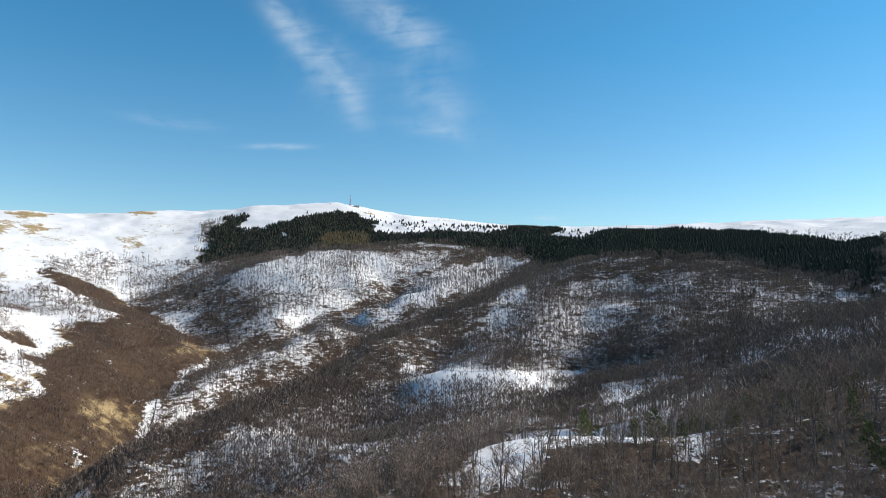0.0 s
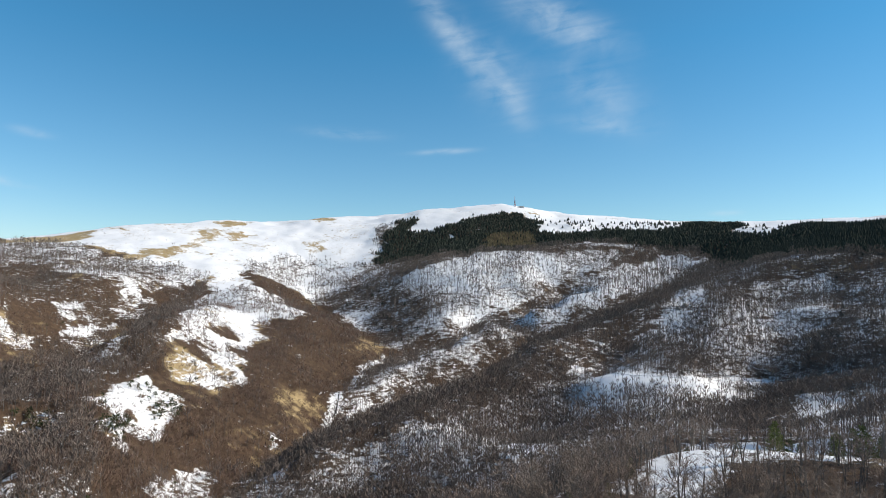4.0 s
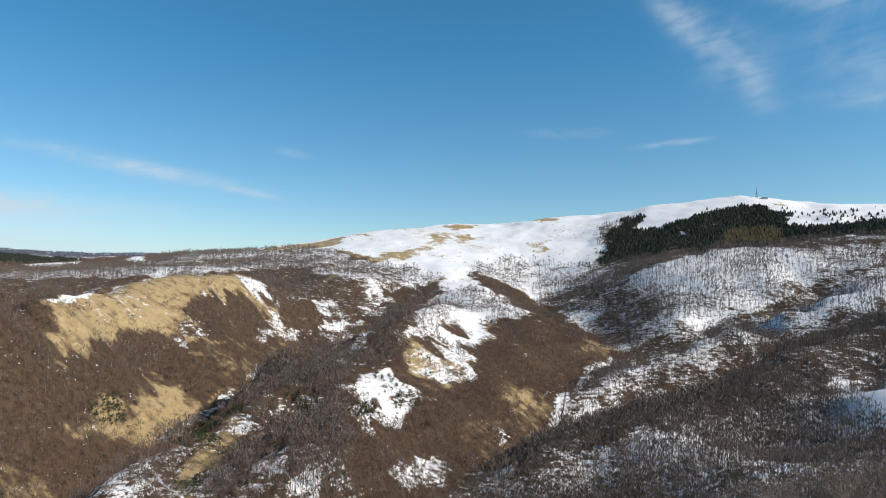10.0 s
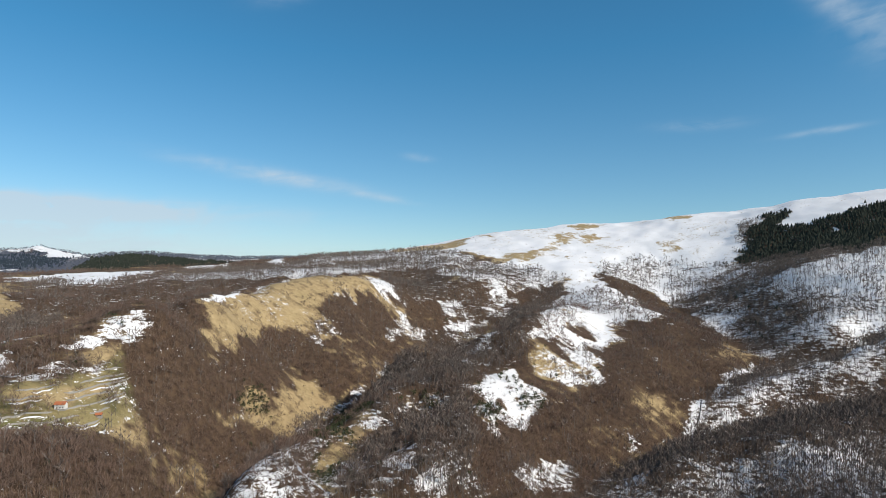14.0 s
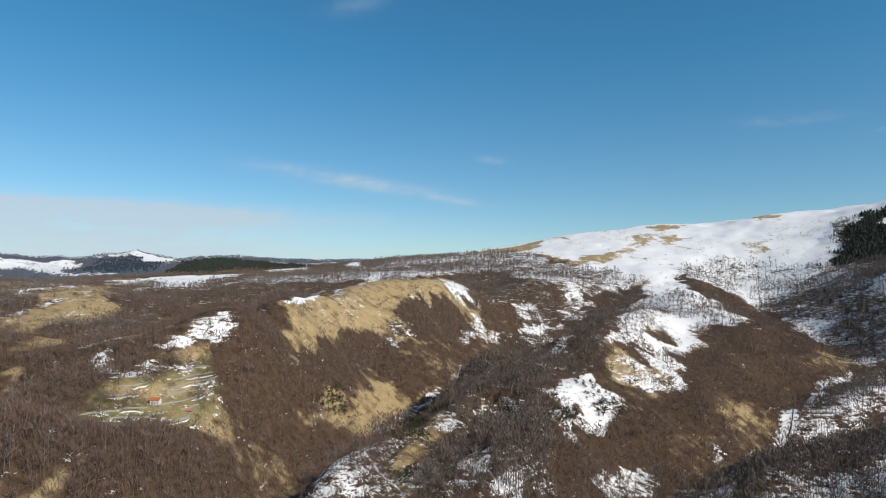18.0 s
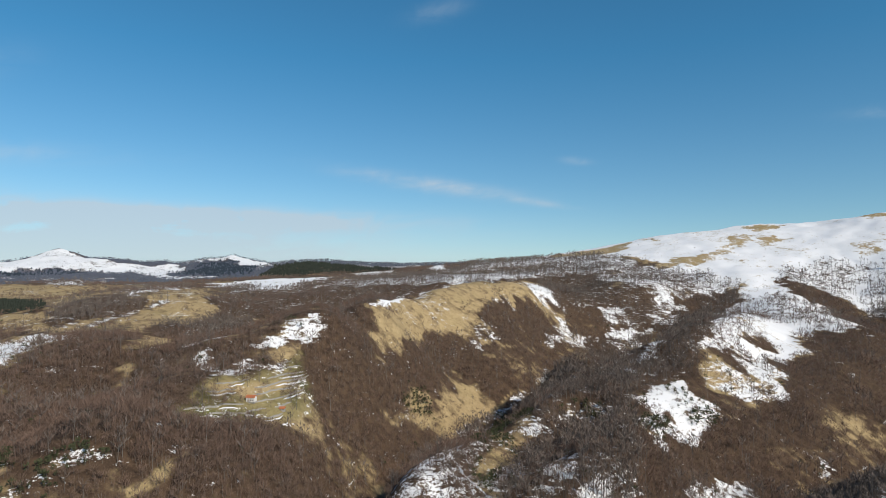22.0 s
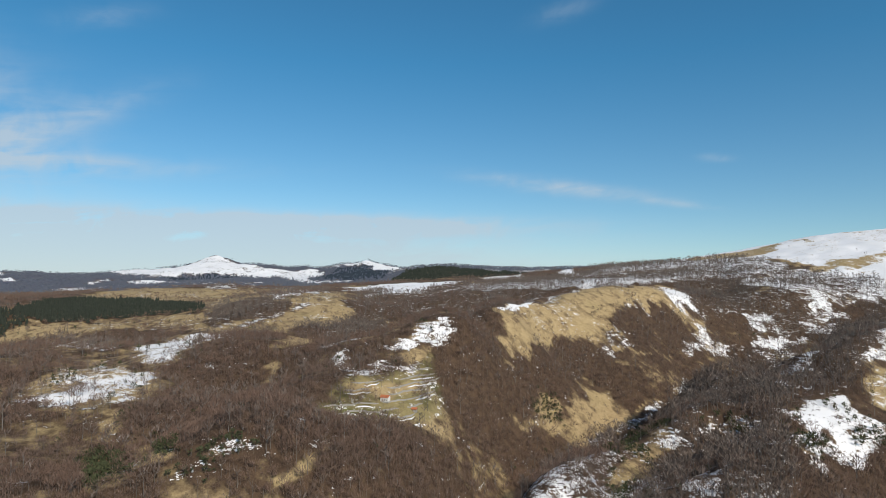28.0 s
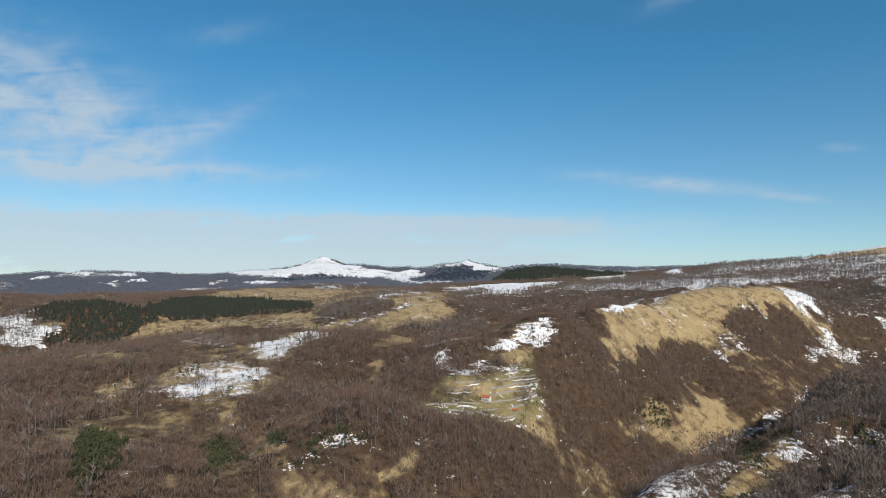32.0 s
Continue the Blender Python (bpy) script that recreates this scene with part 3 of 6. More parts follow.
ZONES.append(('beech', 6, [(-115, 1558), (-67, 1551), (-123, 1494), (-165, 1462), (-195, 1357), (-221, 1301), (-246, 1253), (-269, 1211), (-295, 1189), (-323, 1175), (-300, 1206), (-276, 1242), (-251, 1278), (-229, 1326), (-228, 1525), (-190, 1507), (-152, 1515)]))
ZONES.append(('snow_wood', 6, [(-276, 1242), (-246, 1254), (-269, 1211), (-291, 1172), (-313, 1124), (-331, 1072), (-352, 998), (-363, 959), (-375, 929), (-386, 905), (-393, 875), (-402, 916), (-393, 950), (-392, 1010), (-380, 1042), (-373, 1088), (-369, 1153), (-344, 1174), (-319, 1199)]))
BANDS.append(('dense_wood', 18, [(292, 1647), (257, 1855), (165, 1614), (106, 1583), (53, 1582), (0, 1560), (-35, 1518), (-69, 1489), (-114, 1445), (-154, 1385), (-181, 1321), (-207, 1267), (-236, 1207), (-265, 1162), (-289, 1111), (-311, 1063), (-322, 1025), (-331, 986), (-258, 722), (-268, 689), (-280, 665), (-288, 651), (-294, 633), (-302, 622)]))
ZONES.append(('grove', 6, [(257, 1855), (165, 1614), (114, 1344), (83, 1234), (64, 1180), (46, 1129), (21, 1090), (-3, 1038), (-30, 1017), (-55, 992), (-76, 966), (-94, 925), (-112, 897), (-134, 871), (-152, 832), (-169, 798), (-186, 766), (-197, 722), (-211, 702), (-226, 688), (-241, 676), (-259, 666), (-276, 655), (-271, 677), (-354, 933), (-347, 969), (-337, 1003), (-328, 1041), (-316, 1080), (-302, 1113), (-288, 1151), (-270, 1184), (-241, 1232), (-211, 1291), (-186, 1354), (-161, 1448), (-117, 1483), (-71, 1524), (-36, 1557), (0, 1588), (55, 1639), (111, 1654), (157, 1731), (204, 1779)]))
ZONES.append(('snow', 3, [(111, 1300), (133, 1356), (171, 1347), (151, 1281), (122, 1241)]))
ZONES.append(('dense_wood', 8, [(315, 1511), (349, 1462), (392, 1458), (430, 1436), (470, 1427), (504, 1404), (536, 1379), (563, 1347), (590, 1317), (605, 1258), (622, 1210), (636, 1163), (650, 1123), (611, 1057), (595, 1074), (582, 1099), (572, 1134), (573, 1194), (558, 1225), (531, 1247), (508, 1279), (484, 1317), (453, 1341), (421, 1365), (385, 1381), (348, 1377), (309, 1366), (239, 1313), (210, 1354), (259, 1426)]))
BANDS.append(('dark_wood', 16, [(432, 1339), (391, 1264), (331, 1092), (283, 987), (246, 930), (223, 902), (186, 811), (155, 724), (132, 664)]))
BANDS.append(('dark_wood', 10, [(512, 1246), (433, 1089), (371, 971), (337, 920), (304, 883), (276, 860)]))
BANDS.append(('dark_wood', 12, [(567, 1178), (505, 1069), (453, 977), (398, 877), (356, 801), (307, 720)]))
ZONES.append(('half_wood', 8, [(167, 1211), (216, 1283), (268, 1343), (332, 1362), (352, 1305), (292, 1119), (240, 1064), (200, 1050), (160, 1030), (134, 1040), (109, 1066), (137, 1146)]))
ZONES.append(('bright_wood', 5, [(58, 1210), (92, 1213), (126, 1182), (126, 1087), (91, 1070), (59, 1143)]))
ZONES.append(('thin_wood', 8, [(-46, 988), (1, 933), (24, 883), (46, 871), (69, 876), (90, 855), (120, 913), (146, 924), (171, 929), (194, 925), (156, 823), (122, 713), (97, 672), (76, 643), (60, 680), (42, 713), (22, 742), (1, 771), (-22, 764), (-44, 759), (-62, 771), (-56, 829), (-48, 868)]))
ZONES.append(('half_wood', 8, [(-243, 670), (-232, 681), (-221, 695), (-205, 701), (-190, 713), (-181, 754), (-168, 787), (-155, 816), (-142, 854), (-127, 888), (-104, 911), (-82, 953), (-57, 982), (-48, 868), (-56, 829), (-62, 771), (-80, 761), (-82, 639), (-112, 639), (-127, 632), (-142, 629), (-165, 638), (-188, 645), (-212, 655), (-235, 658)]))
ZONES.append(('bright_wood', 5, [(-235, 671), (-220, 693), (-204, 699), (-189, 710), (-164, 717), (-139, 715), (-148, 673), (-162, 660), (-183, 663), (-204, 665)]))
ZONES.append(('half_wood', 6, [(500, 1057), (519, 1018), (541, 993), (486, 855), (423, 714), (405, 658), (373, 647), (393, 714), (413, 787), (431, 864), (459, 971)]))
ZONES.append(('bright_wood', 5, [(489, 1055), (514, 1039), (509, 986), (477, 888), (460, 821), (421, 718), (411, 673), (387, 663), (408, 754), (432, 846), (464, 966)]))
ZONES.append(('open_wood', 6, [(195, 746), (212, 736), (227, 722), (240, 706), (254, 693), (269, 686), (284, 679), (296, 666), (193, 426), (179, 423), (166, 423), (155, 426), (150, 445), (146, 469), (140, 489), (157, 605), (150, 641), (173, 700)]))
ZONES.append(('half_wood', 6, [(658, 1056), (665, 1012), (669, 968), (498, 721), (443, 643), (431, 654), (417, 663), (458, 737), (609, 979)]))
ZONES.append(('half_wood', 8, [(418, 942), (433, 921), (450, 909), (471, 904), (495, 905), (538, 940), (572, 957), (441, 738), (403, 676), (358, 601), (271, 476), (250, 461), (232, 449), (241, 495), (304, 663), (318, 719), (340, 797), (374, 860)]))
ZONES.append(('near_open', 3, [(-7, 179), (-7, 548), (9, 573), (22, 585), (37, 605), (53, 623), (67, 610), (81, 601), (94, 592), (108, 586), (120, 574), (131, 563), (137, 534), (141, 500), (148, 484), (154, 465), (158, 444), (141, 375), (63, 182), (57, 177), (52, 171), (46, 167), (41, 162), (37, 158), (32, 154), (27, 151), (23, 148), (19, 147), (15, 147), (11, 147), (7, 147), (4, 147), (0, 148), (-3, 159)]))
ZONES.append(('snow_hollow', 2, [(-1, 167), (3, 175), (7, 184), (12, 195), (59, 579), (74, 578), (88, 571), (101, 560), (113, 545), (122, 522), (131, 504), (140, 489), (148, 461), (154, 433), (148, 408), (65, 202), (57, 196), (51, 193), (44, 191), (37, 188), (29, 185), (23, 169), (17, 161), (12, 161), (8, 162), (4, 164)]))
ZONES.append(('crest_snow', 10, [(-1570, 917), (-1856, 1241), (-1927, 1587), (-1964, 1769), (-1834, 1853), (-1881, 2105), (-1709, 2231), (-1605, 2518), (-1419, 2515), (-1326, 2629), (-1187, 2605), (-953, 2511), (-786, 2061), (-870, 2080), (-967, 2083), (-1066, 2108), (-1131, 2028), (-1106, 1827), (-1096, 1762), (-1007, 1640), (-942, 1618), (-904, 1641), (-688, 1337), (-650, 1253), (-667, 1209), (-699, 1215), (-657, 1111), (-610, 1059), (-617, 1015), (-592, 924), (-544, 871), (-491, 785), (-495, 731), (-510, 726), (-522, 772), (-541, 821), (-586, 846), (-616, 907), (-595, 775), (-644, 861), (-674, 883), (-1015, 1374), (-1063, 1517), (-1067, 1584), (-1144, 1634), (-1160, 1551), (-1191, 1493), (-1172, 1345), (-1217, 1361), (-1253, 1266), (-1412, 1356), (-1485, 1620), (-1474, 1735), (-1562, 1703), (-1721, 1695), (-1782, 1545)]))
ZONES.append(('grey_wood', 8, [(-1564, 914), (-1739, 1072), (-2008, 1360), (-2025, 1455), (-2136, 1628), (-1980, 1610), (-1886, 1635), (-1818, 1680), (-1721, 1695), (-1597, 1655), (-1535, 1674), (-1500, 1614), (-1450, 1474), (-1458, 1400), (-1508, 1370), (-1493, 1284), (-1457, 1184), (-1454, 1109), (-1444, 1031), (-1130, 761), (-1113, 705)]))
ZONES.append(('snow_brush', 6, [(-1570, 917), (-1906, 1207), (-2116, 1452), (-2202, 1614), (-1682, 1170), (-1647, 1087), (-1576, 986)]))
ZONES.append(('snow', 4, [(-2129, 1442), (-2613, 1866), (-2231, 1678), (-1883, 1473), (-1887, 1365)]))
ZONES.append(('snow_rows', 5, [(-595, 769), (-644, 861), (-674, 883), (-1015, 1374), (-1065, 1540), (-1032, 1572), (-1002, 1611), (-942, 1618), (-904, 1641), (-688, 1337), (-650, 1253), (-667, 1209), (-696, 1211), (-764, 1242), (-712, 1055), (-631, 910), (-616, 907), (-602, 830)]))
ZONES.append(('heath_brown', 5, [(-1096, 1762), (-1106, 1827), (-1054, 1838), (-957, 1762), (-873, 1698), (-781, 1664), (-706, 1583), (-650, 1532), (-590, 1467), (-528, 1352), (-456, 1147), (-444, 1018), (-421, 896), (-392, 827), (-376, 758), (-371, 713), (-373, 680), (-373, 644), (-356, 581), (-357, 546), (-354, 508), (-357, 487), (-358, 464), (-361, 444), (-363, 425), (-366, 408), (-373, 431), (-384, 461), (-404, 486), (-433, 520), (-450, 562), (-462, 600), (-494, 658), (-493, 698), (-492, 739), (-487, 779), (-516, 828), (-559, 902), (-610, 1059), (-651, 1116), (-667, 1209), (-650, 1253), (-737, 1432), (-904, 1641), (-942, 1618), (-1012, 1637)]))
ZONES.append(('brown_grass', 8, [(-453, 744), (-454, 785), (-454, 831), (-455, 878), (-451, 921), (-421, 896), (-392, 827), (-376, 758), (-371, 713), (-381, 689), (-388, 660), (-402, 653), (-414, 642), (-440, 667)]))
ZONES.append(('snow_brush', 4, [(-396, 498), (-415, 554), (-417, 592), (-400, 589), (-359, 515), (-359, 490), (-358, 464), (-375, 468)]))
ZONES.append(('snow_brush', 3, [(-427, 719), (-420, 736), (-398, 715), (-396, 693)]))
ZONES.append(('straw_snow', 6, [(-2009, 1665), (-2100, 1892), (-1918, 1889), (-1887, 2006), (-1785, 1886), (-1787, 1806), (-1848, 1774), (-1844, 1683)]))
ZONES.append(('straw_snow', 4, [(-1498, 1675), (-1468, 1773), (-1428, 1863), (-1461, 2009), (-1534, 2194), (-1475, 2194), (-1434, 2104), (-1396, 1995), (-1372, 1861), (-1386, 1739), (-1426, 1636)]))
ZONES.append(('straw_snow', 4, [(-1602, 2291), (-1569, 2397), (-1471, 2436), (-1468, 2334), (-1515, 2254)]))
ZONES.append(('straw_snow', 4, [(-1422, 2114), (-1409, 2210), (-1334, 2207), (-1337, 2069)]))
ZONES.append(('straw_snow', 4, [(-1333, 2625), (-1215, 2534), (-1157, 2578), (-1159, 2507), (-1215, 2461)]))
ZONES.append(('straw_snow', 4, [(-1110, 2197), (-1078, 2260), (-1045, 2256), (-1039, 2162), (-1074, 2139)]))
ZONES.append(('straw_snow', 3, [(-1823, 2014), (-1817, 2059), (-1744, 1963)]))
ZONES.append(('straw_snow', 3, [(-1326, 2629), (-1212, 2565), (-1114, 2550), (-1147, 2482)]))
ZONES.append(('straw_snow', 3, [(-336, 2621), (-261, 2571), (-215, 2570), (-302, 2533)]))
ZONES.append(('grey_wood', 6, [(-1090, 1765), (-1121, 1877), (-1126, 2019), (-1079, 2103), (-980, 2080), (-926, 2084), (-870, 2080), (-792, 2043), (-719, 1913), (-732, 1829), (-795, 1839), (-836, 1783), (-839, 1726), (-894, 1764), (-957, 1762), (-1035, 1804)]))
ZONES.append(('snow', 3, [(-926, 2032), (-855, 2012), (-804, 1974), (-831, 1954), (-901, 1981)]))
ZONES.append(('snow', 2, [(-943, 1822), (-974, 1909), (-974, 1993), (-941, 1898), (-902, 1779), (-848, 1758), (-844, 1736), (-890, 1742)]))
ZONES.append(('snow_brush', 4, [(-690, 1593), (-637, 1586), (-618, 1536), (-650, 1544)]))
ZONES.append(('mixed_wood', 8, [(-1441, 1172), (-1443, 1240), (-1451, 1318), (-1420, 1364), (-1261, 1290), (-1197, 1304), (-1172, 1345), (-1191, 1493), (-1114, 1344), (-1062, 1265), (-1067, 1207), (-1079, 1160), (-1107, 1132), (-1142, 1168), (-1172, 1125), (-1169, 1067), (-1149, 997), (-1168, 950), (-1242, 997)]))
ZONES.append(('grey_wood', 6, [(-1412, 1356), (-1424, 1457), (-1466, 1599), (-1416, 1625), (-1365, 1648), (-1320, 1677), (-1237, 1666), (-1164, 1662), (-1160, 1551), (-1170, 1486), (-1156, 1395), (-1164, 1335), (-1197, 1304), (-1258, 1287)]))
ZONES.append(('snow_brush', 5, [(-1180, 1319), (-1238, 1494), (-1200, 1585), (-1176, 1494), (-1117, 1339), (-1060, 1215), (-1085, 1212), (-1142, 1276)]))
ZONES.append(('snow_brush', 5, [(-1191, 1129), (-1168, 1180), (-1114, 1168), (-1103, 1113), (-1137, 1091)]))
ZONES.append(('snow_rows', 4, [(-1091, 1075), (-1099, 1124), (-1092, 1175), (-1073, 1214), (-1048, 1185), (-1062, 1099), (-1050, 1053)]))
ZONES.append(('snow_brush', 4, [(-1018, 828), (-1069, 892), (-1139, 975), (-1100, 966), (-1080, 998), (-1068, 1025), (-1033, 919), (-1004, 827)]))
ZONES.append(('mixed_wood', 6, [(-551, 460), (-689, 554), (-908, 768), (-677, 610), (-1042, 1000), (-1059, 1110), (-1066, 1171), (-1063, 1223), (-1076, 1298), (-1093, 1388), (-1133, 1516), (-1133, 1617), (-1058, 1560), (-1015, 1374), (-674, 883), (-641, 856), (-595, 769), (-562, 731), (-552, 665), (-541, 608), (-544, 570), (-533, 511), (-545, 488)]))
ZONES.append(('snow_brush', 4, [(-1050, 1073), (-1044, 1130), (-1023, 1173), (-616, 697), (-635, 683)]))
ZONES.append(('heath_brown', 5, [(-544, 570), (-541, 608), (-552, 665), (-565, 735), (-572, 783), (-586, 846), (-541, 821), (-505, 727), (-494, 658), (-462, 600), (-450, 562), (-433, 520), (-404, 486), (-384, 461), (-374, 428), (-370, 402), (-385, 408), (-401, 415), (-431, 457), (-483, 506), (-522, 540)]))
ZONES.append(('straw_brush', 4, [(-527, 686), (-561, 735), (-583, 789), (-567, 808), (-559, 838), (-536, 814), (-518, 746), (-519, 719)]))
ZONES.append(('snow_brush', 3, [(-521, 731), (-541, 821), (-514, 817), (-491, 780), (-495, 731), (-510, 726)]))
ZONES.append(('pine_snow', 2, [(-533, 804), (-548, 844), (-521, 828), (-495, 782), (-500, 764)]))
ZONES.append(('snow_pines', 3, [(-538, 560), (-530, 591), (-551, 639), (-549, 670), (-524, 644), (-503, 661), (-477, 634), (-468, 592), (-460, 560), (-452, 534), (-433, 492), (-461, 501), (-471, 500), (-492, 528), (-512, 543)]))
ZONES.append(('pine_drift', 3, [(-479, 514), (-483, 549), (-489, 588), (-487, 632), (-475, 625), (-466, 583), (-460, 546), (-441, 491)]))
ZONES.append(('scrub', 2, [(-495, 553), (-501, 570), (-492, 569), (-488, 552)]))
ZONES.append(('snow', 2, [(-479, 642), (-475, 680), (-473, 672), (-474, 640)]))
ZONES.append(('scrub_fleck', 6, [(-722, 459), (-740, 501), (-762, 548), (-697, 532), (-546, 442), (-546, 468), (-542, 491), (-533, 511), (-522, 540), (-471, 500), (-427, 459), (-399, 434), (-384, 421), (-372, 411), (-360, 401), (-364, 385), (-366, 369), (-370, 355), (-374, 341), (-378, 328), (-384, 317), (-391, 307), (-396, 296), (-402, 285), (-407, 273), (-427, 283), (-463, 303), (-497, 321)]))
ZONES.append(('snow_brush', 3, [(-475, 382), (-444, 385), (-410, 365), (-416, 348)]))
ZONES.append(('bright_wood', 3, [(-389, 346), (-399, 373), (-400, 398), (-384, 382), (-375, 356), (-380, 340)]))
ZONES.append(('snow_brush', 3, [(-412, 321), (-412, 331), (-393, 318), (-396, 310)]))
ZONES.append(('pine_snow', 3, [(-539, 442), (-544, 484), (-533, 511), (-521, 509), (-514, 487), (-535, 482), (-535, 452)]))
ZONES.append(('snow_brush', 3, [(-542, 398), (-537, 424), (-529, 420), (-517, 387), (-523, 380)]))
ZONES.append(('pine_snow', 4, [(-705, 455), (-723, 489), (-759, 539), (-776, 577), (-539, 423), (-513, 387), (-483, 351), (-439, 323), (-411, 287), (-420, 271), (-466, 297)]))
ZONES.append(('snow_brush', 3, [(-513, 342), (-531, 366), (-516, 360), (-502, 341)]))
ZONES.append(('snow_brush', 3, [(-432, 302), (-465, 336), (-497, 370), (-488, 370), (-440, 322), (-418, 300)]))
ZONES.append(('knoll_snow', 3, [(-452, 217), (-468, 232), (-654, 345), (-690, 395), (-699, 438), (-512, 341), (-484, 316), (-445, 287), (-411, 273), (-415, 259), (-418, 245), (-423, 232), (-430, 221), (-444, 213)]))
ZONES.append(('heath', 3, [(-500, 327), (-508, 356), (-504, 370), (-466, 333), (-446, 296)]))
ZONES.append(('snow_brush', 2, [(-543, 399), (-540, 411), (-537, 423), (-528, 422), (-523, 401), (-522, 383)]))
ZONES.append(('snow_brush', 2, [(-537, 435), (-545, 472), (-542, 493), (-528, 490), (-510, 488), (-517, 479), (-533, 478), (-532, 449)]))
ZONES.append(('snow_brush', 2, [(-461, 374), (-434, 375), (-407, 360), (-408, 344)]))
ZONES.append(('bright_wood', 2, [(-402, 378), (-398, 396), (-384, 379), (-387, 364)]))
ZONES.append(('snow_brush', 2, [(-432, 291), (-451, 322), (-439, 323), (-418, 294)]))
ZONES.append(('snow_brush', 2, [(-512, 341), (-528, 363), (-513, 363), (-505, 344)]))
ZONES.append(('snow_rows', 4, [(-584, 832), (-592, 900), (-539, 857), (-495, 789), (-497, 753), (-527, 810), (-553, 819)]))
ZONES.append(('heath_brown', 3, [(-659, 957), (-687, 1045), (-656, 1031), (-632, 967), (-624, 918)]))
BANDS.append(('stream_snow', 6, [(-466, 1292), (-451, 1121), (-415, 940), (-409, 891), (-389, 841)]))
ZONES.append(('beech', 4, [(-394, 880), (-392, 914), (-388, 945), (-377, 1004), (-370, 1055), (-361, 1107), (-352, 1161), (-327, 1176), (-304, 1195), (-304, 1167), (-323, 1123), (-338, 1069), (-347, 1023), (-355, 979), (-367, 943), (-382, 913)]))
ZONES.append(('snow_brush', 3, [(-522, 1396), (-475, 1360), (-442, 1362), (-439, 1337), (-478, 1325)]))
ZONES.append(('snow_brush', 4, [(-386, 820), (-372, 741), (-374, 706), (-374, 671), (-370, 631), (-350, 568), (-350, 543), (-354, 518), (-358, 559), (-378, 628), (-381, 682), (-378, 731)]))
ZONES.append(('snow_brush', 3, [(-560, 1071), (-543, 1072), (-519, 1023), (-530, 1027)]))
ZONES.append(('straw', 5, [(-870, 386), (-882, 396), (-948, 452), (-1501, 759), (-1507, 808), (-1086, 612), (-1530, 905), (-1527, 948), (-1139, 756), (-1447, 1026), (-1420, 1057), (-1420, 1109), (-1142, 930), (-1130, 949), (-1099, 858), (-1095, 801), (-1040, 721), (-1010, 667), (-983, 661), (-953, 608), (-939, 578), (-933, 560), (-938, 530), (-925, 497), (-824, 411), (-793, 377), (-773, 351), (-832, 379)]))
BANDS.append(('snow', 4, [(-880, 393), (-934, 439), (-1005, 498), (-1510, 810), (-1532, 862), (-1533, 905), (-1530, 946)]))
ZONES.append(('snow_patchy', 3, [(-1384, 1070), (-1399, 1149), (-1176, 966), (-1128, 905), (-1153, 906)]))
ZONES.append(('heath_brown', 4, [(-1010, 667), (-1044, 725), (-1092, 798), (-1099, 858), (-1088, 914), (-1055, 903), (-1026, 842), (-990, 765), (-1000, 728), (-1016, 704)]))
ZONES.append(('snow_brush', 3, [(-954, 607), (-985, 639), (-993, 668), (-950, 663), (-927, 643), (-929, 600)]))
ZONES.append(('snow_brush', 3, [(-1040, 721), (-1085, 765), (-1095, 796), (-1048, 744)]))
ZONES.append(('snow_brush', 3, [(-751, 333), (-806, 388), (-827, 413), (-807, 398), (-756, 341)]))
ZONES.append(('brown_grass', 6, [(-921, 595), (-921, 632), (-934, 680), (-969, 749), (-996, 818), (-973, 858), (-912, 767), (-857, 663), (-846, 602), (-865, 594), (-890, 589)]))
BANDS.append(('straw', 3, [(-932, 622), (-934, 668), (-948, 704)]))
ZONES.append(('heath_brown', 6, [(-702, 236), (-705, 251), (-709, 268), (-715, 286), (-727, 307), (-753, 336), (-797, 376), (-820, 410), (-925, 504), (-932, 533), (-932, 559), (-913, 576), (-890, 589), (-861, 598), (-838, 583), (-843, 552), (-842, 519), (-810, 476), (-788, 441), (-768, 407), (-738, 370), (-708, 340), (-687, 316), (-681, 297), (-674, 280), (-670, 264), (-664, 247), (-664, 236), (-666, 225), (-685, 231)]))
ZONES.append(('straw_heath', 5, [(-684, 311), (-706, 341), (-725, 368), (-743, 399), (-757, 430), (-786, 451), (-842, 519), (-844, 559), (-806, 567), (-822, 606), (-841, 651), (-827, 648), (-794, 579), (-776, 534), (-738, 478), (-717, 443), (-711, 419), (-711, 399), (-707, 378), (-701, 356), (-684, 319)]))
ZONES.append(('straw', 4, [(-726, 397), (-758, 440), (-766, 470), (-782, 507), (-799, 563), (-816, 599), (-836, 639), (-827, 640), (-794, 579), (-777, 534), (-740, 480), (-712, 424), (-714, 401)]))
ZONES.append(('pine_straw', 3, [(-734, 363), (-772, 406), (-775, 434), (-758, 427), (-744, 399), (-727, 371)]))
BANDS.append(('snow_brush', 6, [(-715, 442), (-747, 490), (-783, 552), (-796, 590), (-819, 634), (-835, 668), (-880, 716), (-914, 768)]))
ZONES.append(('straw_brush', 4, [(-636, 206), (-651, 220), (-644, 224), (-611, 204), (-603, 196)]))
ZONES.append(('snow_pines', 3, [(-710, 170), (-735, 191), (-757, 224), (-761, 249), (-745, 256), (-732, 256), (-716, 244), (-711, 224), (-715, 199), (-706, 175)]))
ZONES.append(('straw', 3, [(-703, 181), (-712, 198), (-710, 224), (-700, 228), (-687, 204), (-687, 185)]))
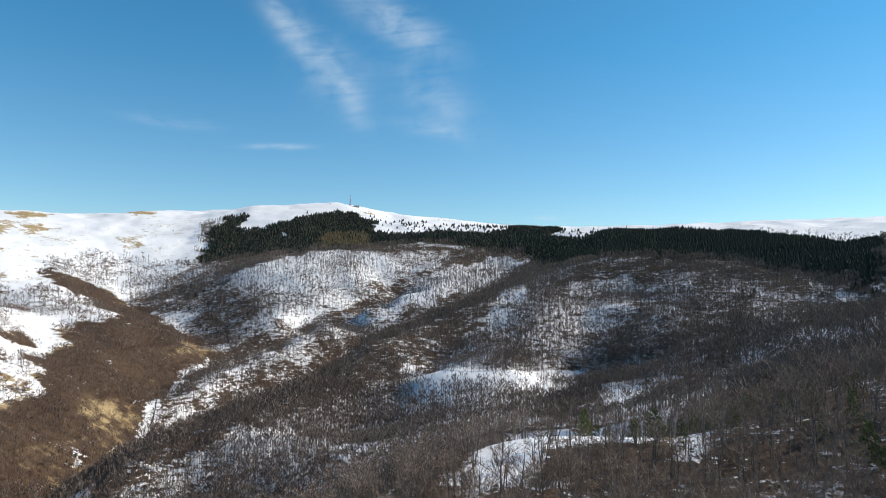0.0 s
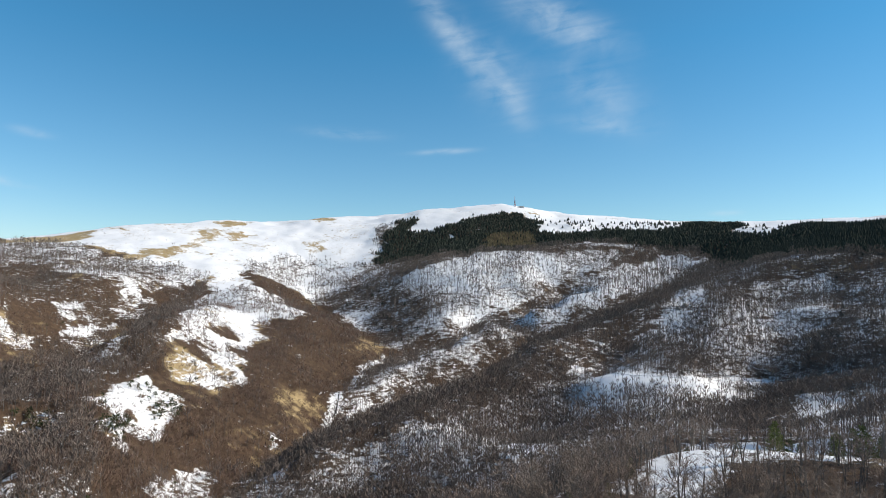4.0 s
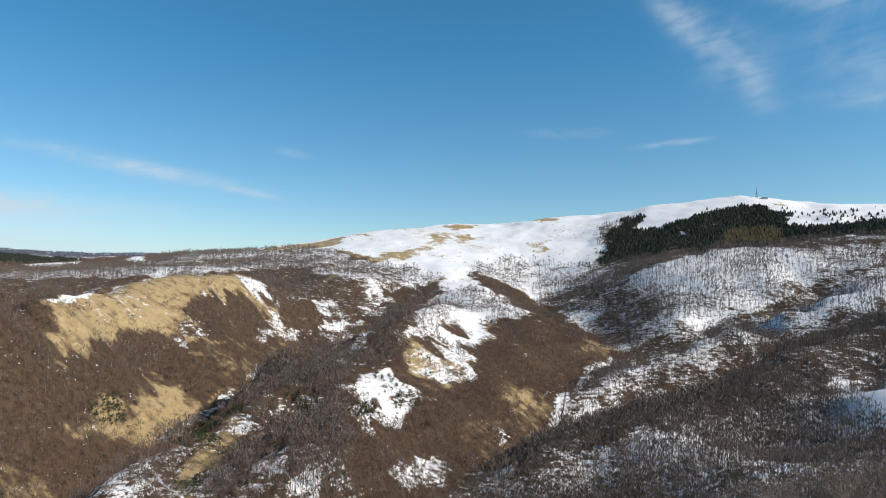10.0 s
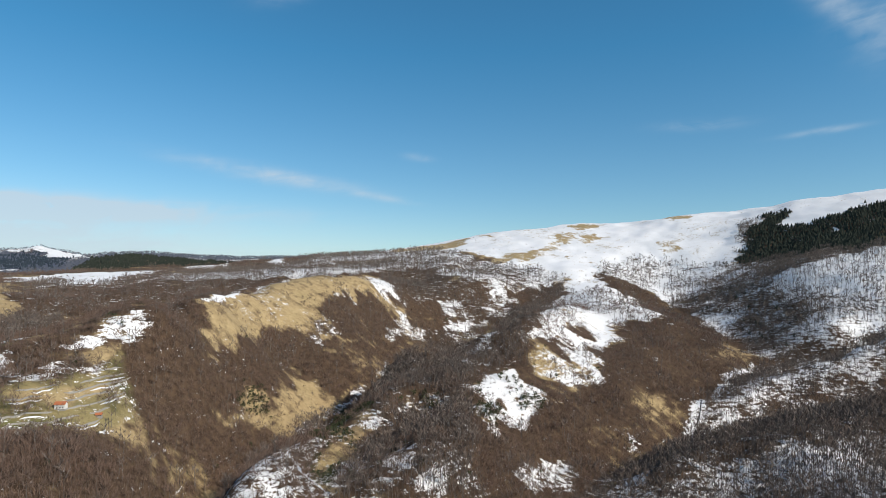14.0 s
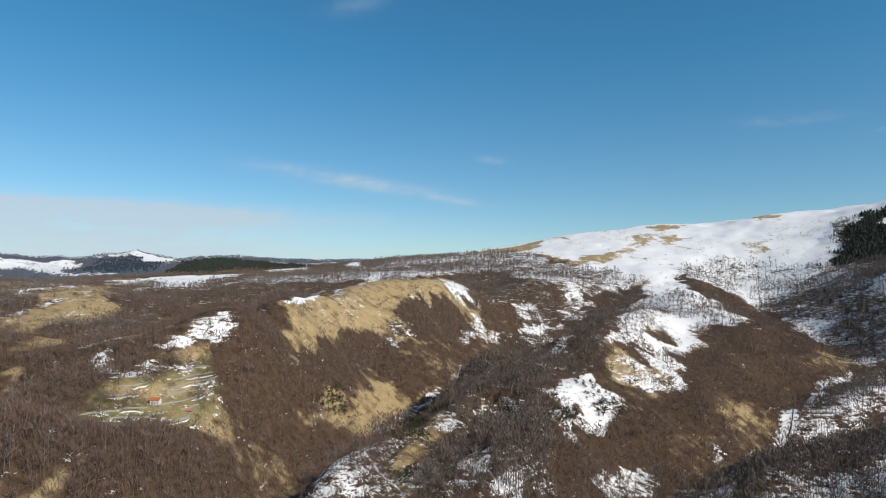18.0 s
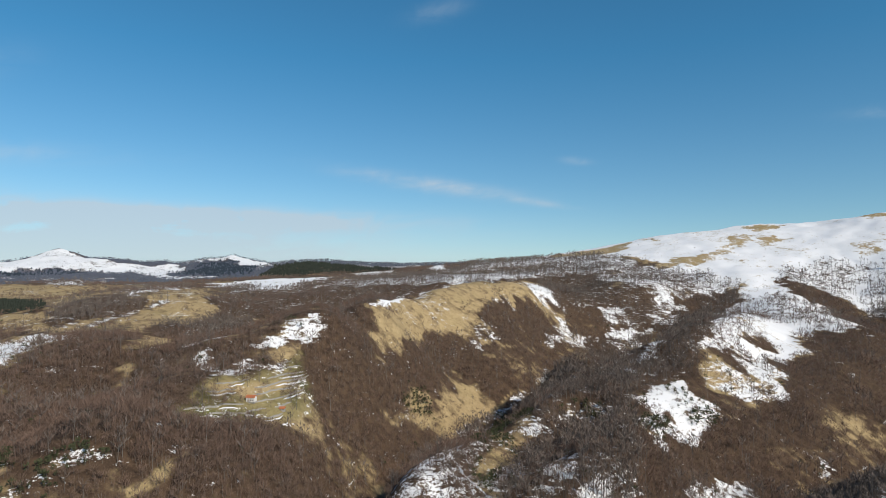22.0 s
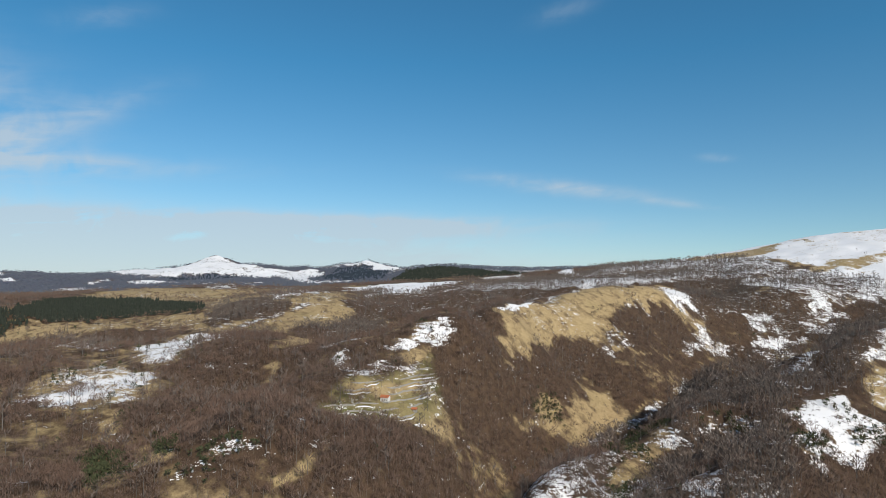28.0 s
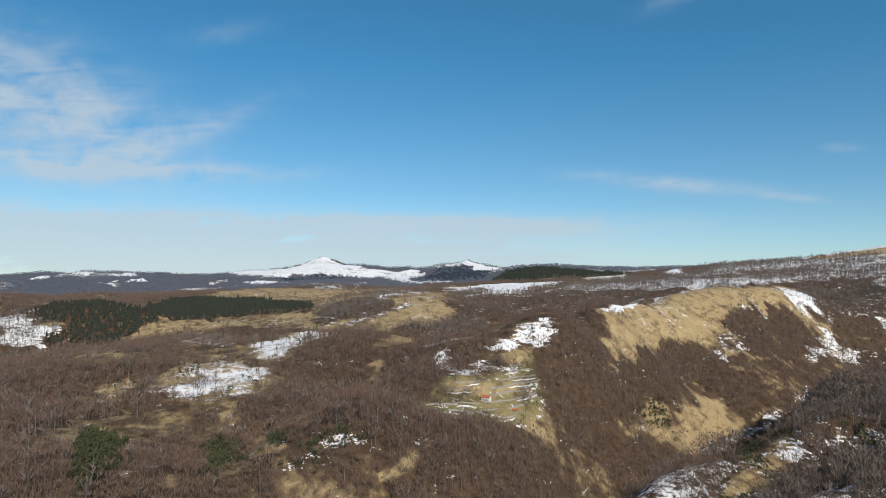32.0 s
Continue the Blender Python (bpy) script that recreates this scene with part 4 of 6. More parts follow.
ZONES.append(('terrace', 4, [(-531, 66), (-592, 75), (-611, 97), (-632, 114), (-645, 131), (-662, 149), (-671, 167), (-683, 186), (-689, 207), (-696, 229), (-681, 228), (-653, 227), (-624, 214), (-577, 172), (-572, 153), (-574, 137), (-575, 120), (-575, 104), (-569, 87)]))
ZONES.append(('snow_brush', 3, [(-663, 147), (-679, 169), (-686, 199), (-672, 191), (-658, 164), (-647, 142), (-636, 122), (-639, 115)]))
ZONES.append(('snow_brush', 3, [(-708, 121), (-710, 137), (-693, 136), (-671, 141), (-655, 132), (-691, 124)]))
ZONES.append(('yard', 2, [(-591, 74), (-597, 91), (-600, 109), (-598, 123), (-595, 137), (-594, 152), (-581, 150), (-581, 131), (-584, 112), (-584, 93), (-568, 72)]))
ZONES.append(('straw', 3, [(-623, 119), (-627, 134), (-634, 150), (-641, 171), (-654, 195), (-641, 195), (-626, 173), (-620, 154), (-614, 125)]))
ZONES.append(('snow_brush', 3, [(-500, 43), (-513, 55), (-533, 68), (-558, 83), (-508, 60), (-496, 46)]))
ZONES.append(('snow_brush', 3, [(-575, 168), (-590, 187), (-588, 194), (-575, 179)]))
ZONES.append(('scrub', 4, [(-575, 104), (-575, 120), (-574, 137), (-572, 153), (-577, 172), (-553, 155), (-537, 133), (-527, 114)]))
ZONES.append(('heath_brown', 4, [(-748, 260), (-1474, 570), (-880, 377), (-857, 385), (-814, 360), (-775, 354), (-730, 313), (-710, 285), (-696, 258), (-684, 233), (-698, 229), (-723, 249)]))
ZONES.append(('straw', 3, [(-445, 35), (-457, 52), (-470, 64), (-490, 79), (-485, 80), (-460, 67), (-445, 53), (-439, 35)]))
ZONES.append(('heath', 5, [(-764, 46), (-769, 61), (-715, 64), (-696, 52), (-722, 44)]))
ZONES.append(('straw', 5, [(-822, 63), (-1177, 110), (-1180, 160), (-803, 117), (-788, 99), (-797, 67)]))
ZONES.append(('snow_brush', 3, [(-803, 115), (-1196, 201), (-1237, 239), (-739, 140), (-753, 118)]))
ZONES.append(('straw_brush', 4, [(-818, -87), (-955, -102), (-1251, -103), (-1262, -83), (-1280, -62), (-1263, -27), (-1195, 16), (-867, -3), (-859, -26), (-833, -43), (-802, -52), (-813, -69)]))
ZONES.append(('snow_patchy', 3, [(-876, -93), (-942, -93), (-1249, -87), (-1268, -50), (-1250, -18), (-1201, 13), (-881, -3), (-1195, -36), (-843, -44), (-815, -52), (-830, -68)]))
ZONES.append(('snow_brush', 3, [(-773, -17), (-785, -11), (-781, 7), (-771, 6), (-762, -10)]))
ZONES.append(('snow_brush', 3, [(-1414, -317), (-1331, -247), (-1301, -209), (-1282, -174), (-930, -131), (-949, -176), (-955, -203)]))
ZONES.append(('straw_brush', 4, [(-719, -230), (-741, -221), (-759, -209), (-751, -199), (-697, -195), (-666, -204), (-680, -219)]))
ZONES.append(('straw_brush', 5, [(-700, -181), (-743, -179), (-790, -176), (-828, -160), (-870, -142), (-803, -113), (-777, -92), (-752, -72), (-676, -66), (-667, -86), (-663, -107), (-668, -128), (-673, -149)]))
ZONES.append(('snow_rows', 4, [(-699, -174), (-711, -158), (-730, -142), (-742, -127), (-757, -110), (-681, -110), (-676, -130), (-671, -148)]))
ZONES.append(('straw', 3, [(-936, -316), (-1379, -440), (-964, -290), (-844, -260), (-915, -306)]))
ZONES.append(('snow_brush', 3, [(-1001, -384), (-1387, -493), (-947, -341), (-945, -360)]))
ZONES.append(('straw_brush', 4, [(-448, -200), (-475, -202), (-481, -197), (-455, -193), (-442, -195)]))
ZONES.append(('pine', 3, [(-441, -167), (-459, -169), (-486, -173), (-558, -183), (-559, -170), (-496, -140), (-460, -134), (-445, -141), (-439, -148), (-433, -155)]))
ZONES.append(('pine_straw', 3, [(-513, -94), (-554, -99), (-560, -80), (-488, -59), (-462, -55), (-459, -73)]))
ZONES.append(('pine_straw', 3, [(-476, -52), (-557, -49), (-488, -29), (-475, -27), (-471, -38)]))
ZONES.append(('pine_snow', 3, [(-449, -39), (-455, -32), (-462, -24), (-469, -14), (-476, -4), (-478, 16), (-469, 27), (-454, 10), (-440, 5), (-440, -7), (-440, -19), (-441, -30)]))
ZONES.append(('snow_brush', 3, [(-448, -140), (-468, -132), (-497, -124), (-481, -123), (-456, -131)]))
ZONES.append(('straw_heath', 4, [(-560, -71), (-579, -54), (-493, -43), (-469, -51), (-482, -61)]))
ZONES.append(('straw_heath', 4, [(-627, -108), (-632, -88), (-610, -71), (-604, -90)]))
ZONES.append(('straw_heath', 4, [(-461, -118), (-482, -105), (-454, -94), (-443, -108)]))
ZONES.append(('straw_heath', 10, [(-1438, -658), (-1493, -684), (-1551, -644), (-1541, -595), (-1539, -548), (-1547, -504), (-1569, -464), (-1621, -429), (-1719, -401), (-2072, -411), (-2315, -383), (-3331, -439), (-3396, -332), (-2497, -159), (-2495, -72), (-2345, 7), (-2436, 84), (-2405, 161), (-2404, 239), (-2018, 282), (-1830, 330), (-1380, 262), (-1219, 165), (-1200, 110), (-1192, 36), (-1296, -38), (-1348, -96), (-1412, -159), (-1409, -204), (-1418, -251), (-1454, -304), (-1411, -372), (-1421, -414), (-1431, -457), (-1427, -495), (-1442, -541), (-1441, -580), (-1440, -619)]))
ZONES.append(('straw', 8, [(-2085, -414), (-2308, -407), (-2397, -370), (-3316, -437), (-3381, -360), (-2471, -200), (-2479, -136), (-2439, -70), (-2318, -9), (-2345, 50), (-2365, 111), (-2039, 25), (-2029, -33), (-2016, -89), (-1921, -139), (-1981, -198), (-1961, -249), (-1950, -301)]))
ZONES.append(('straw', 6, [(-1516, 138), (-1567, 191), (-1905, 292), (-1565, 297), (-1380, 274), (-1291, 210), (-1276, 167), (-1243, 124), (-1275, 72), (-1412, 128)]))
ZONES.append(('grey_wood', 5, [(-1460, -668), (-1542, -708), (-1604, -679), (-1550, -642), (-1504, -613), (-1468, -565), (-1442, -554), (-1432, -585), (-1426, -617), (-1407, -643)]))
ZONES.append(('conifer_green', 4, [(-1564, -647), (-1635, -644), (-1645, -598), (-1662, -553), (-1595, -497), (-1590, -461), (-1592, -428), (-1540, -400), (-1458, -385), (-1430, -435), (-1431, -487), (-1436, -519), (-1442, -551), (-1475, -571), (-1498, -566), (-1517, -619)]))
ZONES.append(('conifer', 4, [(-1611, -428), (-1859, -431), (-1912, -380), (-1905, -315), (-1921, -268), (-1885, -213), (-1866, -161), (-1864, -107), (-1573, -44), (-1489, -42), (-1528, -113), (-1539, -161), (-1539, -208), (-1536, -253), (-1528, -302), (-1521, -358), (-1558, -401)]))
ZONES.append(('mixed_wood', 4, [(-1450, -37), (-1513, 10), (-1525, 55), (-1607, 106), (-1500, 136), (-1413, 120), (-1379, 80), (-1344, 42), (-1317, -14)]))
BANDS.append(('snow_brush', 8, [(-1289, 40), (-1351, 82), (-1425, 130), (-1465, 168)]))
ZONES.append(('mixed_wood', 4, [(-1215, 111), (-1273, 156), (-1315, 202), (-1354, 251), (-1385, 301), (-1439, 359), (-1527, 431), (-1427, 402), (-1352, 344), (-1276, 289), (-1254, 238), (-1242, 191), (-1208, 148)]))
ZONES.append(('grey_wood', 8, [(-1543, 278), (-1828, 430), (-1733, 473), (-1694, 526), (-1816, 625), (-2055, 777), (-2012, 833), (-2082, 937), (-2063, 1005), (-1934, 1030), (-1834, 1062), (-2061, 1292), (-2453, 1655), (-2406, 1719), (-2237, 1688), (-2116, 1682), (-1956, 1665), (-1847, 1678), (-1785, 1764), (-1550, 1530), (-1568, 1469), (-1540, 1366), (-1504, 1262), (-1445, 1115), (-1443, 1042), (-1488, 1003), (-1520, 965), (-1546, 922), (-1593, 889), (-1554, 787), (-928, 424), (-1547, 645), (-1526, 576), (-1493, 492), (-1415, 373), (-1381, 287)]))
ZONES.append(('gorge_wood', 6, [(-1500, 271), (-1634, 339), (-1688, 398), (-1702, 464), (-1668, 518), (-1744, 600), (-1873, 708), (-1808, 736), (-1732, 756), (-1698, 793), (-1678, 834), (-1636, 863), (-1577, 880), (-1544, 808), (-1519, 744), (-917, 418), (-891, 371), (-1508, 569), (-1471, 485), (-1430, 424), (-1392, 367), (-1333, 289), (-1403, 279)]))
ZONES.append(('snow', 4, [(-2072, 362), (-2125, 439), (-2185, 520), (-2194, 584), (-2181, 642), (-2354, 760), (-2147, 807), (-1923, 634), (-1762, 522), (-1757, 474), (-1855, 430), (-1879, 365)]))
ZONES.append(('snow_brush', 4, [(-1673, 480), (-1784, 534), (-1793, 582), (-1667, 534)]))
ZONES.append(('snow', 3, [(-2434, 989), (-2407, 1046), (-2434, 1128), (-2428, 1195), (-2290, 1111), (-2294, 1025), (-2302, 942)]))
ZONES.append(('snow_brush', 4, [(-1695, 982), (-1753, 1089), (-1901, 1262), (-1879, 1315), (-1865, 1372), (-1842, 1423), (-1833, 1498), (-1794, 1547), (-1789, 1482), (-1671, 1328), (-1634, 1238), (-1602, 1155), (-1519, 1040), (-1567, 1017), (-1616, 992)]))
ZONES.append(('snow', 3, [(-2101, 1156), (-2751, 1566), (-1987, 1203), (-1853, 1073)]))
ZONES.append(('conifer', 6, [(-2630, 673), (-2918, 823), (-2893, 899), (-2946, 1000), (-2837, 1059), (-2727, 1111), (-2655, 1156), (-2574, 1194), (-2448, 1205), (-2445, 1123), (-2452, 1047), (-2419, 950), (-2510, 900), (-2449, 808), (-2381, 717)]))
ZONES.append(('snow_brush', 5, [(-2058, 114), (-2130, 184), (-2174, 255), (-2001, 325), (-1559, 183), (-1570, 143), (-1556, 100)]))
ZONES.append(('snow_brush', 5, [(-2524, -55), (-3485, 42), (-3478, 163), (-3361, 157), (-2363, 39), (-2312, -31)]))
BANDS.append(('snow_brush', 8, [(-3440, -307), (-3508, -196), (-3586, -79), (-3547, 13), (-3545, 104), (-3513, 195)]))
BANDS.append(('clearing', 14, [(-45, 972), (1, 865), (22, 850), (43, 836), (64, 826), (85, 826), (108, 835), (140, 895), (165, 903), (190, 903)]))
BANDS.append(('clearing', 13, [(200, 709), (214, 692), (229, 681), (244, 670), (260, 661), (276, 653), (212, 470)]))
BANDS.append(('clearing', 6, [(-220, 693), (-204, 698), (-188, 708), (-161, 711), (-144, 718), (-127, 726), (-93, 638), (-72, 623)]))
BANDS.append(('clearing', 6, [(-419, 1486), (-368, 1476), (-321, 1528)]))
BANDS.append(('road', 4, [(-46, 988), (1, 897), (23, 877), (45, 865), (66, 853), (87, 847), (116, 900), (144, 921), (170, 926), (194, 923)]))
BANDS.append(('road', 4, [(209, 742), (225, 728), (240, 711), (254, 695), (271, 687), (287, 678), (298, 659)]))
ROADS.append([(-46, 988), (1, 897), (23, 877), (45, 865), (66, 853), (87, 847), (116, 900), (144, 921), (170, 926), (194, 923)])
ROADS.append([(209, 742), (225, 728), (240, 711), (254, 695), (271, 687), (287, 678), (298, 659)])
ROADS.append([(-221, 696), (-205, 703), (-190, 715), (-163, 718), (-146, 726), (-128, 732), (-94, 645), (-73, 629)])
ROADS.append([(-421, 1492), (-370, 1481), (-321, 1531)])
ROADS.append([(-494, 296), (-488, 292), (-470, 288), (-453, 284), (-436, 284), (-420, 285)])
ROADS.append([(-462, 250), (-473, 266), (-485, 291)])
ZONES.append(('far_snow', 6, [(-4385, -699), (-4296, -527), (-4470, -438), (-4245, -310), (-4475, -177), (-4481, -75), (-4438, 51), (-4190, 194), (-4050, 294), (-4039, 401), (-4057, 547), (-3719, 552), (-3446, 404), (-3662, 331), (-3746, 240), (-3847, 146), (-3881, 46), (-3892, -87), (-3895, -219), (-3861, -330), (-3841, -439)]))
ZONES.append(('far_conifer', 6, [(-3752, -320), (-3895, -219), (-3880, -87), (-3873, 46), (-3718, 93), (-3754, -83), (-3714, -177), (-3650, -265)]))
ZONES.append(('far_snow', 6, [(-3923, 653), (-3925, 779), (-3871, 911), (-3892, 1055), (-3011, 765), (-3751, 813), (-3842, 727)]))
ZONES.append(('far_conifer', 6, [(-3456, 473), (-3852, 624), (-3827, 724), (-3751, 813), (-3011, 754), (-2781, 681), (-2851, 618), (-2926, 554), (-3121, 509)]))
ZONES.append(('far_snow', 5, [(-3570, -1518), (-3899, -1557), (-3627, -1461), (-3500, -1461)]))
ZONES.append(('far_snow', 5, [(-3898, -1499), (-4027, -1444), (-4053, -1355), (-3891, -1365)]))
ZONES.append(('far_snow', 5, [(-3919, -1240), (-4246, -1165), (-3943, -1112)]))
ZONES.append(('far_snow', 5, [(-3641, -1193), (-3698, -1141), (-3416, -1035), (-3422, -1081)]))
ZONES.append(('far_snow', 5, [(-3695, -1075), (-3781, -1036), (-3616, -945), (-3572, -1006)]))
ZONES.append(('far_snow', 5, [(-3571, -668), (-3732, -609), (-3775, -548), (-3612, -588)]))
ZONES.append(('far_snow', 5, [(-3606, 326), (-3432, 417), (-3157, 483), (-2926, 554), (-3028, 491), (-3081, 416)]))
ZONES.append(('far_snow', 5, [(-3595, -469), (-3601, -352), (-3603, -262), (-3535, -374)]))
BANDS.append(('near_pines', 9, [(147, 360), (96, 223), (99, 216), (105, 214), (111, 211), (115, 211), (119, 210), (124, 210)]))
BANDS.append(('clearing', 3, [(-46, 983), (1, 882), (23, 865), (44, 852), (65, 841), (86, 839), (110, 853), (142, 912), (168, 918), (192, 916)]))
BANDS.append(('clearing', 7, [(205, 728), (221, 713), (235, 697), (249, 684), (266, 675), (282, 668), (223, 494)]))

# ---- what covers the ground: kind -> snow, straw, meadow, beech, scrub, spruce, larch, pine, far wood, far fir ----
COVER = {}
COVER["dense_wood"] = (0.30, 0.0, 0, 1.3, 0.2, 0, 0, 0, 0, 0)
COVER["beech"] = (0.55, 0.0, 0, 0.9, 0, 0, 0, 0, 0, 0)
COVER["dark_wood"] = (0.40, 0.0, 0, 1.0, 0, 0.02, 0, 0, 0, 0)
COVER["gorge_wood"] = (0.22, 0.1, 0, 0.25, 0.8, 0, 0, 0, 0, 0)
COVER["grey_wood"] = (0.62, 0.05, 0, 0.6, 0.1, 0, 0, 0, 0, 0)
COVER["half_wood"] = (0.62, 0.0, 0, 0.95, 0, 0.0, 0, 0, 0, 0)
COVER["brown_grass"] = (0.04, 0.42, 0, 0.02, 0.7, 0, 0, 0, 0, 0)
COVER["bright_wood"] = (0.84, 0.0, 0, 0.75, 0, 0, 0, 0, 0, 0)
COVER["open_wood"] = (0.9, 0.0, 0, 0.3, 0, 0, 0, 0, 0, 0)
COVER["thin_wood"] = (0.8, 0.0, 0, 0.72, 0, 0, 0, 0, 0, 0)
COVER["grove"] = (0.34, 0.0, 0, 1.25, 0.2, 0, 0, 0, 0, 0)
COVER["knoll_snow"] = (0.42, 0.1, 0, 0.1, 0.9, 0, 0, 0.01, 0, 0)
COVER["snow_wood"] = (0.64, 0.0, 0, 1.0, 0, 0, 0, 0, 0, 0)
COVER["scrub"] = (0.06, 0.28, 0, 0.05, 1.0, 0, 0, 0.004, 0, 0)
COVER["scrub_fleck"] = (0.29, 0.0, 0, 0.55, 0.75, 0, 0, 0.01, 0, 0)
COVER["heath_brown"] = (0.07, 0.10, 0, 0.08, 1.1, 0, 0, 0, 0, 0)
COVER["heath"] = (0.08, 0.72, 0, 0.0, 0.3, 0, 0, 0.01, 0, 0)
COVER["straw"] = (0.10, 0.74, 0, 0.0, 0.13, 0, 0, 0, 0, 0)
COVER["straw_snow"] = (0.30, 0.85, 0, 0, 0, 0, 0, 0, 0, 0)
COVER["straw_brush"] = (0.42, 0.8, 0, 0.04, 0.22, 0, 0, 0.06, 0, 0)
COVER["crest_snow"] = (0.86, 0.8, 0, 0.0, 0.006, 0, 0, 0, 0, 0)
COVER["snow"] = (0.98, 0.8, 0, 0.0, 0.007, 0, 0, 0, 0, 0)
COVER["snow_brush"] = (0.50, 0.35, 0, 0.15, 0.42, 0, 0, 0.01, 0, 0)
COVER["snow_pines"] = (0.76, 0.4, 0, 0.0, 0.16, 0, 0, 0.1, 0, 0)
COVER["pine_drift"] = (0.66, 0.4, 0, 0, 0.1, 0, 0, 1.0, 0, 0)
COVER["snow_rows"] = (0.74, 0.5, 0, 0.16, 0.5, 0, 0, 0.004, 0, 0)
COVER["straw_heath"] = (0.12, 0.62, 0, 0.01, 0.32, 0, 0, 0.01, 0, 0)
COVER["near_pines"] = (0.15, 0.1, 0, 0.35, 0.3, 0, 0, 0.4, 0, 0)
COVER["pine_snow"] = (0.40, 0.4, 0, 0.0, 0.2, 0, 0, 0.62, 0, 0)
COVER["pine_straw"] = (0.12, 0.8, 0, 0, 0.2, 0, 0, 0.8, 0, 0)
COVER["pine"] = (0.05, 0.1, 0, 0, 0.05, 0, 0, 1.0, 0, 0)
COVER["terrace"] = (0.22, 0.6, 0.45, 0.06, 1.0, 0, 0, 0, 0, 0)
COVER["conifer"] = (0.05, 0.0, 0, 0, 0, 1.0, 0, 0, 0, 0)
COVER["conifer_green"] = (0.05, 0.2, 0, 0, 0.1, 0.7, 0, 0.5, 0, 0)
COVER["near_wood"] = (0.30, 0.0, 0, 0.75, 0.7, 0, 0, 0, 0, 0)
COVER["conifer_snow"] = (0.9, 0.1, 0, 0, 0, 0.09, 0, 0, 0, 0)
COVER["larch"] = (0.05, 0.3, 0, 0, 0, 0.08, 0.9, 0, 0, 0)
COVER["crest_grass"] = (0.95, 0.6, 0, 0, 0, 0, 0, 0, 0, 0)
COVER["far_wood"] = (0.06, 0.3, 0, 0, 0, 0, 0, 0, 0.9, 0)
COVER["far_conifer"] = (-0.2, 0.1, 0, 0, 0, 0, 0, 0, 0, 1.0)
COVER["snow_patchy"] = (0.66, 0.6, 0, 0.03, 0.12, 0, 0, 0.004, 0, 0)
COVER["clearing"] = (0.85, 0.1, 0, 0.14, 0.05, 0, 0, 0, 0, 0)
COVER["yard"] = (0.1, 0.5, 0.8, 0, 0, 0, 0, 0, 0, 0)
# beech and scrub mixed, set close to darken the middle ridge's west flank
COVER["mixed_wood"] = (0.24, 0.0, 0, 0.8, 0.5, 0, 0, 0, 0, 0)
COVER["snow_hollow"] = (1.0, 0.1, 0, 0.0, 0.05, 0, 0, 0.01, 0, 0)
COVER["near_open"] = (0.3, 0.2, 0, 0.22, 0.75, 0, 0, 0.03, 0, 0)
COVER["stream_snow"] = (0.72, 0.2, 0, 0.12, 0.4, 0, 0, 0, 0, 0)
COVER["far_snow"] = (0.85, 0.3, 0, 0, 0, 0, 0, 0, 0.02, 0)
COVER["road"] = (1.3, 0.3, 0, 0, 0, 0, 0, 0, 0, 0)
# each row: snow, straw, meadow, beech, scrub, spruce, larch, pine, far wood, far fir


def depth_in(poly, x, y):
    """Distance to the outline, positive within it."""
    p = np.array(poly, float)
    q = np.roll(p, -1, 0)
    best, odd = np.full(x.shape, 1e18), np.zeros(x.shape, bool)
    for (ax, ay), (bx, by) in zip(p, q):
        ex, ey = bx - ax, by - ay
        s = np.clip(((x - ax) * ex + (y - ay) * ey) / (ex * ex + ey * ey + 1e-9), 0, 1)
        best = np.minimum(best, (x - ax - s * ex) ** 2 + (y - ay - s * ey) ** 2)
        if ay != by:
            odd ^= ((ay > y) != (by > y)) & (x < ax + (y - ay) * ex / ey)
    return np.where(odd, 1, -1) * np.sqrt(best)


def far_from(line, x, y):
    p, best = np.array(line, float), np.full(x.shape, 1e18)
    for (ax, ay), (bx, by) in zip(p[:-1], p[1:]):
        ex, ey = bx - ax, by - ay
        s = np.clip(((x - ax) * ex + (y - ay) * ey) / (ex * ex + ey * ey + 1e-9), 0, 1)
        best = np.minimum(best, (x - ax - s * ex) ** 2 + (y - ay - s * ey) ** 2)
    return np.sqrt(best)


